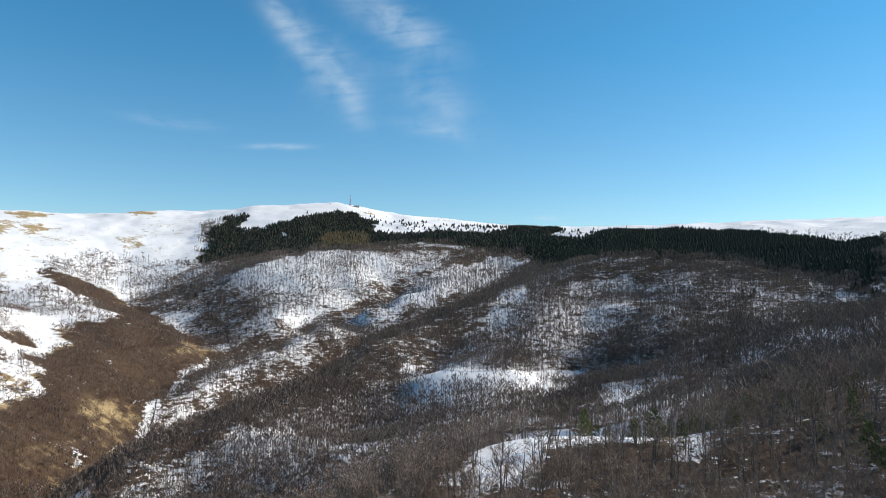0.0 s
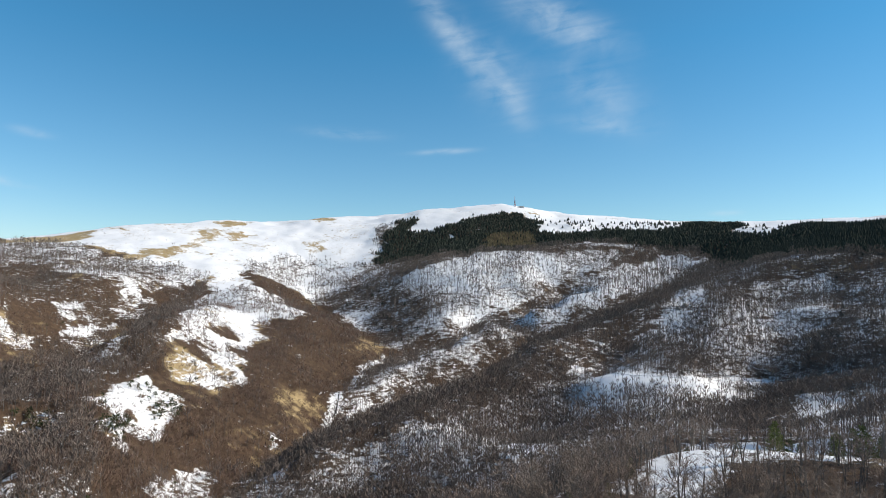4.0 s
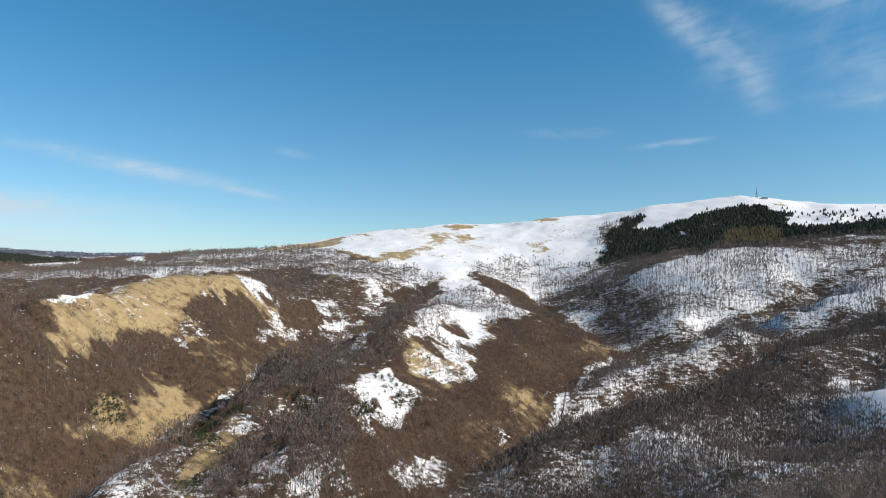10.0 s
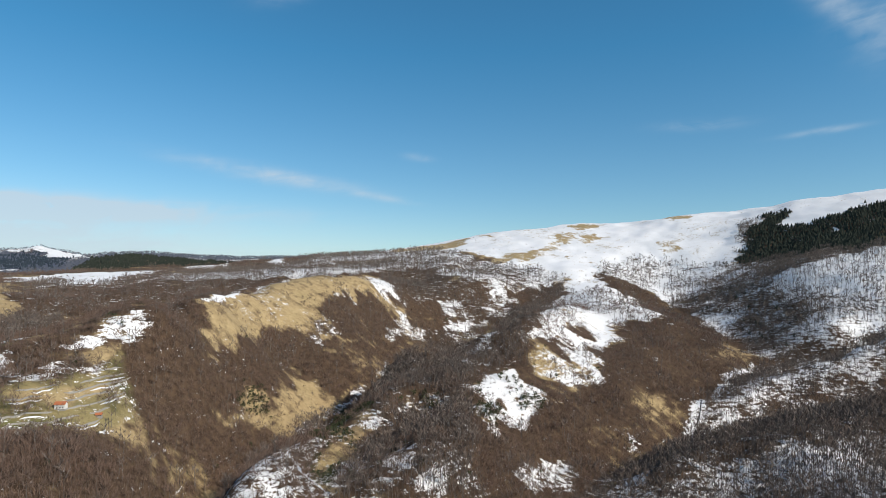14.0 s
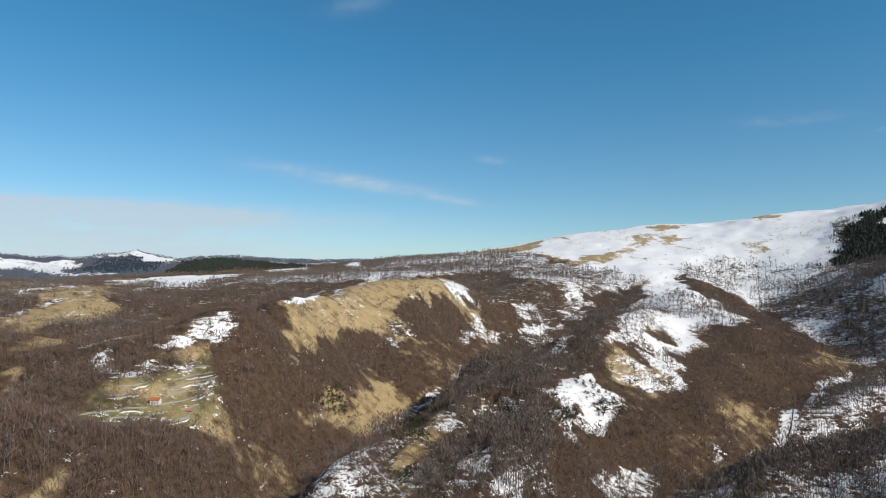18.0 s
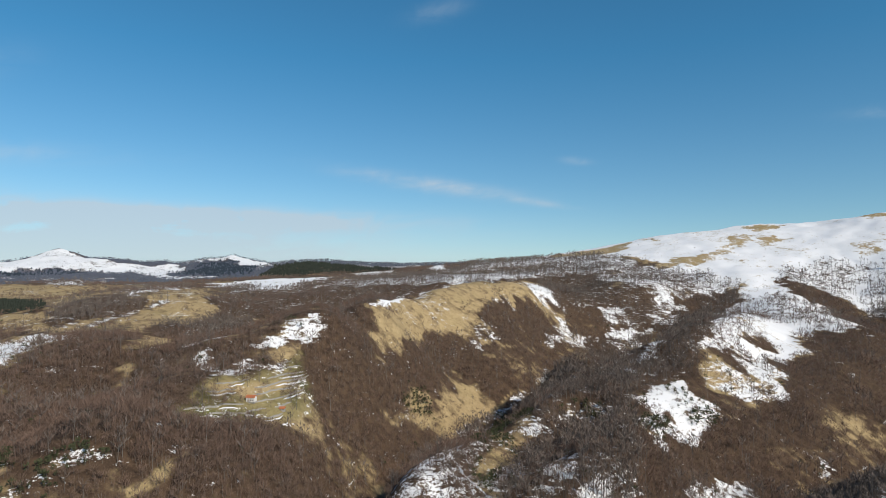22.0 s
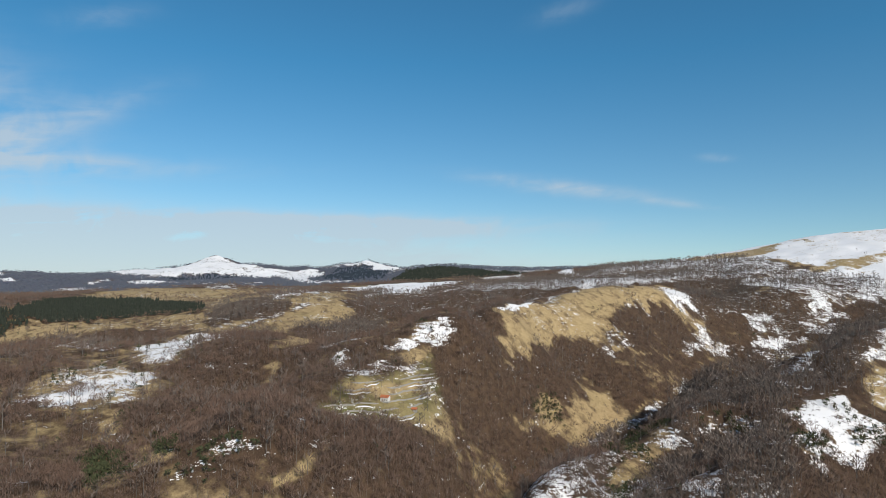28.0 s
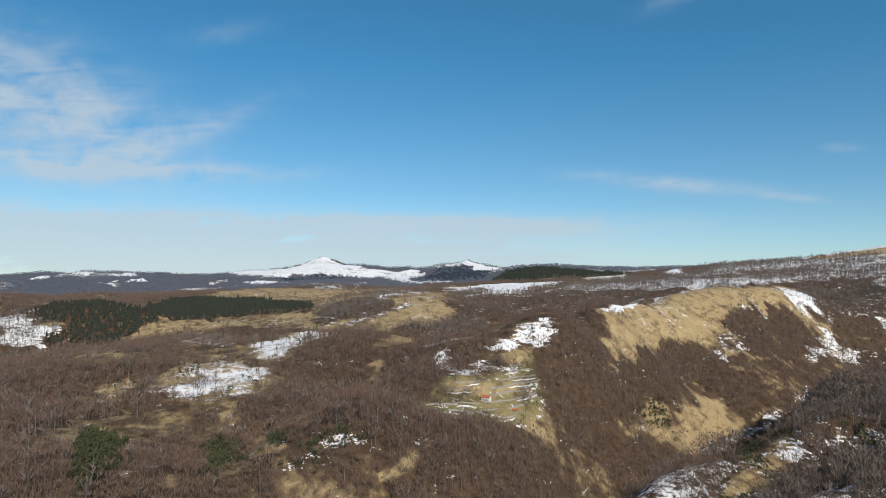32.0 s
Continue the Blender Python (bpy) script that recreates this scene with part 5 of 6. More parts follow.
def cover_at(x, y):
    """The ten cover fields at points of the plan."""
    r = np.hypot(x, y)
    wob = np.clip(r * 0.008, 1.5, 13)
    xw = x + (fbm(x, y, 38, 4, 41) - 0.5) * 7 * wob
    yw = y + (fbm(x, y, 38, 4, 47) - 0.5) * 7 * wob
    out = np.tile(np.array(COVER["beech"]), (len(x), 1))
    for kind, width, line in BANDS:
        if kind != "dense_wood":
            continue
        width = 1.25 * width * (0.35 + 1.3 * fbm(x, y, 170, 3, 91))
        p = np.array(line)
        near = np.where((x > p[:, 0].min() - 60) & (x < p[:, 0].max() + 60)
                        & (y > p[:, 1].min() - 60) & (y < p[:, 1].max() + 60))[0]
        if len(near):
            w = 1 - smooth(width[near] * 0.8, width[near] * 1.7, far_from(line, xw[near], yw[near]))
            w = w[:, None]
            out[near] = out[near] * (1 - w) + np.array(COVER[kind]) * w
    for kind, soft, poly in ZONES:
        p = np.array(poly)
        near = np.where((xw > p[:, 0].min() - 60) & (xw < p[:, 0].max() + 60)
                        & (yw > p[:, 1].min() - 60) & (yw < p[:, 1].max() + 60))[0]
        edge = soft + (4 if np.hypot(p[:, 0], p[:, 1]).mean() > 700 else 1.5)
        if len(near):
            w = smooth(-edge, edge, depth_in(poly, xw[near], yw[near]))[:, None]
            out[near] = out[near] * (1 - w) + np.array(COVER[kind]) * w
    for kind, width, line in BANDS:
        if kind == "dense_wood":
            continue
        p = np.array(line)
        near = np.where((x > p[:, 0].min() - 60) & (x < p[:, 0].max() + 60)
                        & (y > p[:, 1].min() - 60) & (y < p[:, 1].max() + 60))[0]
        if len(near):
            w = 1 - smooth(width * 0.8, width * 1.9, far_from(line, 0.6 * x[near] + 0.4 * xw[near], 0.6 * y[near] + 0.4 * yw[near]))
            w = w[:, None]
            out[near] = out[near] * (1 - w) + np.array(COVER[kind]) * w
    # thickets, glades and drifts of the size of a clearing
    glade = fbm(x, y, 85, 4, 71) - 0.5
    drift = fbm(x + 0.4 * y, y, 110, 5, 73) - 0.5
    woody = np.clip(out[:, 3] + out[:, 4], 0, 1) * (1 - out[:, 8])
    out[:, 1] += woody * 1.0 * glade
    out[:, 0] += woody * 0.2 * drift * np.clip(out[:, 0] * 2.5, 0.2, 1)
    out[:, 4] *= np.clip(1.0 - 2.2 * np.maximum(glade - 0.06, 0) * 3, 0.15, 1)
    out[:, 0] += (1 - woody) * 0.85 * drift * (out[:, 8] < 0.5)
    patch = fbm(x, y, 330, 4, 95) - 0.55
    out[:, 0] += (out[:, 8] > 0.4) * 3.0 * np.maximum(patch, -0.05)
    out[:, 8] *= 1 - 0.95 * smooth(0.25, 0.5, out[:, 0])
    return out


# ---- ground: one sheet on rings round the plan's origin ----
TURNS = np.radians(np.r_[np.arange(-46, 126, 0.25), np.arange(126, 314, 4.0)])
RINGS = np.r_[np.geomspace(45, 300, 60)[:-1], np.geomspace(300, 3000, 300), np.linspace(3030, 4880, 45)]


def thing_mesh(name, co, tris, mats, mat_index=None, smooth_faces=False):
    me = bpy.data.meshes.new(name)
    n, m = len(co), len(tris)
    me.vertices.add(n)
    me.vertices.foreach_set("co", np.ascontiguousarray(co, np.float32).ravel())
    k = tris.shape[1]
    me.loops.add(m * k)
    me.loops.foreach_set("vertex_index", np.ascontiguousarray(tris, np.int32).ravel())
    me.polygons.add(m)
    me.polygons.foreach_set("loop_start", np.arange(0, m * k, k, dtype=np.int32))
    me.polygons.foreach_set("loop_total", np.full(m, k, np.int32))
    for mt in mats:
        me.materials.append(mt)
    if mat_index is not None:
        me.polygons.foreach_set("material_index", np.ascontiguousarray(mat_index, np.int32))
    me.polygons.foreach_set("use_smooth", np.full(m, smooth_faces, bool))
    me.update()
    me.validate()
    return me


rr, aa = np.meshgrid(RINGS, TURNS, indexing="ij")
GX, GY = -np.sin(aa) * rr, np.cos(aa) * rr
GZ = land_height(GX, GY).reshape(GX.shape)
G_COVER = cover_at(GX.ravel(), GY.ravel())


def build_ground():
    nr, nt = GX.shape
    co = np.c_[GX.ravel(), GY.ravel(), GZ.ravel() + CAM_Z]
    hub = GZ[0].mean()
    co = np.r_[co, [[0, 0, hub + CAM_Z]]]
    i, j = np.meshgrid(np.arange(nr - 1), np.arange(nt), indexing="ij")
    a, b = i * nt + j, i * nt + (j + 1) % nt
    quads = np.stack([a, a + nt, b + nt, b], -1).reshape(-1, 4)
    tri = np.array([(j, (j + 1) % nt, nr * nt) for j in range(nt)])
    tris = np.r_[quads[:, [0, 1, 2]], quads[:, [0, 2, 3]], tri]
    me = thing_mesh("ground", co, tris[:, ::-1], [M_GROUND], None, True)
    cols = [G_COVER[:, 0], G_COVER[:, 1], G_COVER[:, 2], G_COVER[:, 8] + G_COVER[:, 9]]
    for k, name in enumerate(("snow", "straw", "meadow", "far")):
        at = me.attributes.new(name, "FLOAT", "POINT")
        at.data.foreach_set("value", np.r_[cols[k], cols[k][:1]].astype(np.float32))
    return tagged(new("ground", me), "steep mountain ground of leaf litter, dry grass and snow patches", "ground", kind="structure")


ground = build_ground()


def ground_at(x, y):
    """Height of the built sheet at points of the plan, and its cover."""
    x, y = np.asarray(x, float), np.asarray(y, float)
    r, a = np.hypot(x, y), np.arctan2(-x, y)
    i = np.clip(np.searchsorted(RINGS, r) - 1, 0, len(RINGS) - 2)
    a = np.where(a < TURNS[0], a + 2 * np.pi, a)
    j = np.clip(np.searchsorted(TURNS, a) - 1, 0, len(TURNS) - 2)
    u = np.clip((r - RINGS[i]) / (RINGS[i + 1] - RINGS[i]), 0, 1)
    v = np.clip((a - TURNS[j]) / (TURNS[j + 1] - TURNS[j]), 0, 1)
    z = (GZ[i, j] * (1 - u) + GZ[i + 1, j] * u) * (1 - v) + (GZ[i, j + 1] * (1 - u) + GZ[i + 1, j + 1] * u) * v
    return z + CAM_Z

# ---- woods ----
rng = np.random.default_rng(7)


def tree_dome(seed, twigs, mid=0.62, tall=0.36, wide=0.36, reach=0.24, sliver=0.022, stem=0.024, stems=1, lift=0.6):
    """A leafless tree one metre high: tapered stems and a rounded cloud of fine twig sprays. Returns points, faces, which are twigs."""
    g = np.random.default_rng(seed)
    co, tri, kind = [], [], []
    for s in range(stems):
        lean = g.normal(0, 0.03 + 0.1 * (stems > 1), 2)
        n = len(co)
        for k in range(3):
            t = 2 * np.pi * k / 3
            co.append((stem * np.cos(t), stem * np.sin(t), -0.04))
        co.append((lean[0], lean[1], mid + tall * 0.5))
        for k in range(3):
            tri.append((n + k, n + (k + 1) % 3, n + 3)), kind.append(0)
    for k in range(twigs):
        d = g.normal(0, 1, 3)
        d[2] = abs(d[2]) if k % 3 else d[2]
        d /= np.linalg.norm(d)
        q = g.uniform(0.35, 1.0) ** 0.6
        p = np.array([d[0] * wide, d[1] * wide, mid + d[2] * tall]) * (q, q, 1) + (0, 0, d[2] * tall * (q - 1))
        way = d + np.array([0, 0, lift]) + g.normal(0, 0.35, 3)
        way = way / np.linalg.norm(way) * reach * g.uniform(0.6, 1.2)
        side = np.cross(way, d + g.normal(0, 0.35, 3))
        side = side / np.linalg.norm(side) * sliver * g.uniform(0.6, 1.4)
        n = len(co)
        co += [p - way * 0.6 - side, p - way * 0.6 + side, p + way * 0.4] if k % 2 else [p - way * 0.6, p + way * 0.4 - side, p + way * 0.4 + side]
        tri.append((n, n + 1, n + 2)), kind.append(1)
    return np.array(co), np.array(tri), np.array(kind)


def tree_beech(seed, twigs, sliver, stem):
    """A tall leafless beech one metre high: a bare trunk, rising boughs and a thin rounded crown of sprays."""
    g = np.random.default_rng(seed)
    co, tri, kind = [], [], []

    def blade(a, b, wide, part_kind):
        a, b = np.array(a), np.array(b)
        side = np.cross(b - a, g.normal(0, 1, 3))
        side = side / np.linalg.norm(side) * wide
        n = len(co)
        co.extend([a - side, a + side, b])
        tri.append((n, n + 1, n + 2)), kind.append(part_kind)

    lean = g.normal(0, 0.025, 2)
    for k in range(3):
        co.append((stem * np.cos(2.1 * k), stem * np.sin(2.1 * k), -0.04))
    co.append((lean[0], lean[1], 0.9))
    for k in range(3):
        tri.append((k, (k + 1) % 3, 3)), kind.append(0)
    ends = []
    for k in range(4):
        a, f = 1.57 * k + g.uniform(-0.4, 0.4), g.uniform(0.38, 0.68)
        base = np.array([lean[0] * f, lean[1] * f, f])
        tip = base + np.array([np.cos(a), np.sin(a), 0]) * g.uniform(0.12, 0.24) + np.array([0, 0, g.uniform(0.16, 0.3)])
        blade(base, tip, stem * 0.45, 0)
        ends.append((base, tip))
    ends.append((np.array([lean[0] * 0.6, lean[1] * 0.6, 0.6]), np.array([lean[0], lean[1], 0.9])))
    for k in range(twigs):
        base, tip = ends[k % 5]
        p = base + (tip - base) * g.uniform(0.35, 1.0)
        out = np.array([p[0] - lean[0], p[1] - lean[1], 0.04])
        way = out / (np.linalg.norm(out) + 1e-6) * 0.55 + g.normal(0, 0.4, 3) + np.array([0, 0, 0.75])
        blade(p, p + way / np.linalg.norm(way) * g.uniform(0.10, 0.22), sliver * g.uniform(0.6, 1.4), 1)
    return np.array(co), np.array(tri), np.array(kind)


def tree_conifer(seed, tiers=4, sides=5, spread=0.17, low=0.08):
    """A spruce one metre high: ragged drooping tiers round a stem."""
    g = np.random.default_rng(seed)
    co, tri, kind = [(0.012, 0, -0.05), (-0.006, 0.011, -0.05), (-0.006, -0.011, -0.05), (0, 0, 0.5)], [(0, 1, 3), (1, 2, 3), (2, 0, 3)], [0, 0, 0]
    for k in range(tiers):
        z = low + (1 - low) * k / tiers
        top = min(1.0, z + (1 - low) / tiers * 1.9)
        rad = spread * (1 - 0.82 * k / tiers)
        b, a0 = len(co), g.uniform(0, 6)
        co.append((0, 0, top))
        for s in range(sides * 2):
            a = a0 + np.pi * s / sides
            q = rad * (g.uniform(0.85, 1.2) if s % 2 == 0 else g.uniform(0.45, 0.65))
            co.append((np.cos(a) * q, np.sin(a) * q, z + (0 if s % 2 == 0 else 0.05) + g.uniform(-0.02, 0.02)))
        for s in range(sides * 2):
            tri.append((b, b + 1 + s, b + 1 + (s + 1) % (sides * 2))), kind.append(1)
    return np.array(co), np.array(tri), np.array(kind)


def plant(name, shapes, x, y, high, mats, label, category):
    """Joins many trees of a wood into one mesh."""
    z = ground_at(x, y)
    turn, pick = rng.uniform(0, 2 * np.pi, len(x)), rng.integers(0, len(shapes), len(x))
    wide = rng.uniform(0.8, 1.25, len(x))
    cos, trs, mis, base = [], [], [], 0
    for k, (co, tri, kind) in enumerate(shapes):
        s = np.where(pick == k)[0]
        if not len(s):
            continue
        c, n = np.cos(turn[s])[:, None], np.sin(turn[s])[:, None]
        hx, hz = (high[s] * wide[s])[:, None], high[s][:, None]
        px = x[s][:, None] + (co[None, :, 0] * c - co[None, :, 1] * n) * hx
        py = y[s][:, None] + (co[None, :, 0] * n + co[None, :, 1] * c) * hx
        pz = z[s][:, None] + co[None, :, 2] * hz
        cos.append(np.stack([px, py, pz], -1).reshape(-1, 3))
        trs.append((tri[None] + (np.arange(len(s)) * len(co))[:, None, None] + base).reshape(-1, 3))
        mis.append(np.tile(kind, len(s)))
        base += len(s) * len(co)
    if not cos:
        return None
    me = thing_mesh(name, np.concatenate(cos), np.concatenate(trs), mats, np.concatenate(mis))
    return tagged(new(name, me), label, category, kind="stuff")


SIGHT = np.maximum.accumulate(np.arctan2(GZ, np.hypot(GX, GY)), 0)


def in_sight(x, y, high):
    """Which places the camera sees from the origin; ground out of its sight carries a thinner wood."""
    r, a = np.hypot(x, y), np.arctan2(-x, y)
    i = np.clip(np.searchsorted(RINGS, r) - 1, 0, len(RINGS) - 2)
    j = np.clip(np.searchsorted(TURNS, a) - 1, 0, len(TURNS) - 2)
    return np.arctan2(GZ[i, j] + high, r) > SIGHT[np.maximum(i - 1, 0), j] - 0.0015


def scatter(r0, r1, step):
    """Jittered places between two rings, step metres apart, with the cover there."""
    a0, a1 = np.radians(-42), np.radians(119)
    rows = max(1, int((r1 - r0) / step))
    xs, ys = [], []
    for k in range(rows):
        r = r0 + (k + 0.5) * (r1 - r0) / rows
        m = int((a1 - a0) * r / step)
        a = a0 + (np.arange(m) + rng.uniform(0, 1, m)) * (a1 - a0) / m
        q = r + rng.uniform(-0.6, 0.6, m) * step
        xs.append(-np.sin(a) * q), ys.append(np.cos(a) * q)
    x, y = np.concatenate(xs), np.concatenate(ys)
    keep = in_sight(x, y, 12) | (rng.uniform(0, 1, len(x)) < 0.12)
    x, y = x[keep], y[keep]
    return x, y, cover_at(x, y)


def thick(x, y, seed):
    """Thickets and glades: how closely the trees stand."""
    return np.clip(0.5 + 1.5 * (fbm(x, y, 90, 4, seed) - 0.22), 0.2, 1.3)


def build_woods():
    bands = [(330, 620, 3.7), (620, 1000, 4.5), (1000, 1500, 5.8), (1500, 2150, 7.4), (2150, 2800, 9.5)]
    for n, (r0, r1, step) in enumerate(bands):
        x, y, cov = scatter(r0, r1, step)
        dice, grow = rng.uniform(0, 1, len(x)), rng.uniform(0.65, 1.25, len(x))
        thin = thick(x, y, 61)
        tuft = np.clip((fbm(x, y, 26, 3, 33) - 0.47) * 10, 0, 3)
        bare = smooth(0.4, 0.7, cov[:, 0])
        for k in (4, 5, 7):
            cov[:, k] *= 1 + (tuft - 1) * bare
        cov[:, 7] *= 1 + (tuft - 1) * (1 - bare) * (cov[:, 7] < 0.6)
        twigs = (28, 22, 15, 11, 8)[n]
        grow *= 0.62 + 0.75 * fbm(x, y, 65, 3, 37)
        b = dice < cov[:, 3] * thin
        plant("beech_wood", [tree_beech(k, twigs, (0.014, 0.017, 0.024, 0.036, 0.052)[n], (0.015, 0.016, 0.019, 0.024, 0.03)[n]) for k in range(10)],
              x[b], y[b], 17.5 * grow[b], [M_BARK, M_BEECH], "leafless grey-brown beech wood on the slopes", "wood")
        q = (dice < (cov[:, 3] + 0.85 * cov[:, 4]) * thin) & ~b
        plant("scrub_wood", [tree_dome(20 + k, twigs, 0.58, 0.40, 0.40, 0.32, (0.016, 0.021, 0.032, 0.05, 0.07)[n], (0.012, 0.014, 0.016, 0.02, 0.024)[n], 1, 0.9) for k in range(10)],
              x[q], y[q], 10.0 * grow[q], [M_STEM, M_SCRUB], "reddish-brown leafless scrub on the hillsides", "scrub")
        s = rng.uniform(0, 1, len(x)) < cov[:, 7]
        plant("pine_wood", [tree_dome(60 + k, 26, 0.48, 0.45, 0.36, 0.26, 0.075, 0.02, 1, 0.5) for k in range(5)], x[s], y[s], 7.0 * grow[s], [M_BARK, M_PINE],
              "young green pines on the hillside", "wood")
    for n, (r0, r1, step) in enumerate(((600, 1900, 6.5), (1900, 2800, 7.5))):
        x, y, cov = scatter(r0, r1, step)
        dice, grow = rng.uniform(0, 1, len(x)), rng.uniform(0.82, 1.15, len(x))
        s = dice < cov[:, 5]
        plant("spruce_wood", [tree_conifer(40 + k, 3 - n, 4 - n, 0.33) for k in range(6)], x[s], y[s], 11.0 * grow[s], [M_BARK, M_SPRUCE],
              "dark green spruce plantation below the summit", "wood")
        s = (dice < cov[:, 5] + cov[:, 6]) & ~s
        plant("larch_wood", [tree_conifer(50 + k, 3, 4, 0.2) for k in range(4)], x[s], y[s], 12 * grow[s], [M_BARK, M_LARCH],
              "yellow-brown larch stand among the spruces", "wood")
    x, y, cov = scatter(2800, 4450, 18)
    dice = rng.uniform(0, 1, len(x))
    high = rng.uniform(8, 13, len(x))
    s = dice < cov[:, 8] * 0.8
    plant("far_wood", [tree_dome(70 + k, 5, 0.5, 0.4, 0.8, 0.6, 0.16, 0.01) for k in range(4)], x[s], y[s], high[s], [M_FAR_HAZED, M_FAR_HAZED], "leafless woods on the far hills, haze painted into their blue-grey colour", "wood")
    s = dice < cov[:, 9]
    plant("far_fir_wood", [tree_conifer(80 + k, 2, 4, 0.4) for k in range(4)], x[s], y[s], high[s], [M_FIR_HAZED, M_FIR_HAZED], "dark fir woods on the far hills, haze painted into their bluish colour", "wood")
    s = dice < cov[:, 5]
    plant("far_spruce_wood", [tree_conifer(90 + k, 3, 6, 0.8, 0.02) for k in range(4)], x[s], y[s], 10 + 0.3 * high[s], [M_SPRUCE, M_SPRUCE], "dark spruce forest along a far ridge", "wood")


build_woods()


# ---- the near ridge: single trees ----
def part(name, me, parent, label=""):
    ob = new(name, me)
    ob.parent = parent
    if label:
        ob["label"] = label
    return ob


def limb(co, tri, a, b, ra, rb, sides=4):
    """A tapered round piece from a to b."""
    a, b = np.array(a, float), np.array(b, float)
    d = (b - a) / (np.linalg.norm(b - a) + 1e-9)
    u = np.cross(d, (0.31, 0.87, 0.2))
    u /= np.linalg.norm(u)
    v, n = np.cross(d, u), len(co)
    for p, r in ((a, ra), (b, rb)):
        for k in range(sides):
            t = 2 * np.pi * k / sides
            co.append(p + (u * np.cos(t) + v * np.sin(t)) * r)
    for k in range(sides):
        q = (k + 1) % sides
        tri.append((n + k, n + q, n + sides + q))
        tri.append((n + k, n + sides + q, n + sides + k))


def near_tree(seed, high, crown, shrub=False, boughs=0, sprays=0, fine=0.0027):
    """Trunk, boughs and a crown of fine twigs; returns the two meshes."""
    g = np.random.default_rng(seed)
    wood, wt, twig, tt = [], [], [], []
    stems = 4 if shrub else (1 if g.uniform() < 0.6 else 2)
    for s in range(stems):
        a0 = g.uniform(0, 6.28)
        lean = np.array([np.cos(a0), np.sin(a0), 0]) * (0.35 if shrub else 0.10) * high * (s > 0 or shrub)
        h = high * g.uniform(0.75, 1.0)
        r0 = (0.010 if shrub else 0.016) * high
        pts = [np.array([0, 0, -0.04 * high]) + lean * 0.02 * s]
        for k in range(1, 4):
            pts.append(np.array([*(lean[:2] * k / 3 + g.normal(0, 0.02, 2) * high), h * 0.92 * k / 3]))
        for k in range(3):
            limb(wood, wt, pts[k], pts[k + 1], r0 * (1 - k * 0.3), r0 * (1 - (k + 1) * 0.3), 5)
        for b in range(boughs or (10 if shrub else 18)):
            f = g.uniform(0.2 if shrub else 0.32, 1.0)
            k = min(2, int(f * 3))
            base = pts[k] + (pts[k + 1] - pts[k]) * (f * 3 - k)
            a, e = g.uniform(0, 6.28), g.uniform(0.3, 1.05)
            ln = crown * high * (1.15 - 0.65 * f) * g.uniform(0.7, 1.2)
            tip = base + np.array([np.cos(a) * np.cos(e), np.sin(a) * np.cos(e), np.sin(e)]) * ln
            limb(wood, wt, base, tip, r0 * 0.24 * (1.2 - f), r0 * 0.06, 3)
            for q in range(sprays or (12 if shrub else 17)):
                p = base + (tip - base) * g.uniform(0.25, 1.0)
                d = (tip - base) / ln + g.normal(0, 0.55, 3) + np.array([0, 0, 0.45])
                d /= np.linalg.norm(d)
                l2 = ln * g.uniform(0.16, 0.38)
                w = np.cross(d, g.normal(0, 1, 3))
                w = w / np.linalg.norm(w) * fine * high * g.uniform(0.6, 1.3)
                n = len(twig)
                twig += [p - w, p + w, p + d * l2]
                tt.append((n, n + 1, n + 2))
                for side in (0.45, 0.7):
                    d2 = d + g.normal(0, 0.5, 3)
                    d2 /= np.linalg.norm(d2)
                    p2, n = p + d * l2 * side, len(twig)
                    twig += [p2 - w * 0.7, p2 + w * 0.7, p2 + d2 * l2 * 0.55]
                    tt.append((n, n + 1, n + 2))
    return np.array(wood), np.array(wt), np.array(twig), np.array(tt)


def near_shape(seed, shrub):
    """A plainer bare tree one metre high, for the thickets."""
    wood, wt, twig, tt = near_tree(seed, 1.0, 0.62 if shrub else 0.42, shrub, 4 if shrub else 11, 7 if shrub else 9, 0.0036)
    return np.r_[wood, twig], np.r_[wt, tt + len(wood)], np.r_[np.zeros(len(wt), int), np.ones(len(tt), int)]


def near_kind(name, seed, high, crown, shrub, bark, twigs, label, category, group):
    wood, wt, twig, tt = near_tree(seed, high, crown, shrub)
    root = tagged(new(name), label, category, group)
    part("trunk", thing_mesh("trunk", wood, wt, [bark]), root)
    part("crown", thing_mesh("crown", twig, tt, [twigs]), root, "bare fine twigs")
    return root


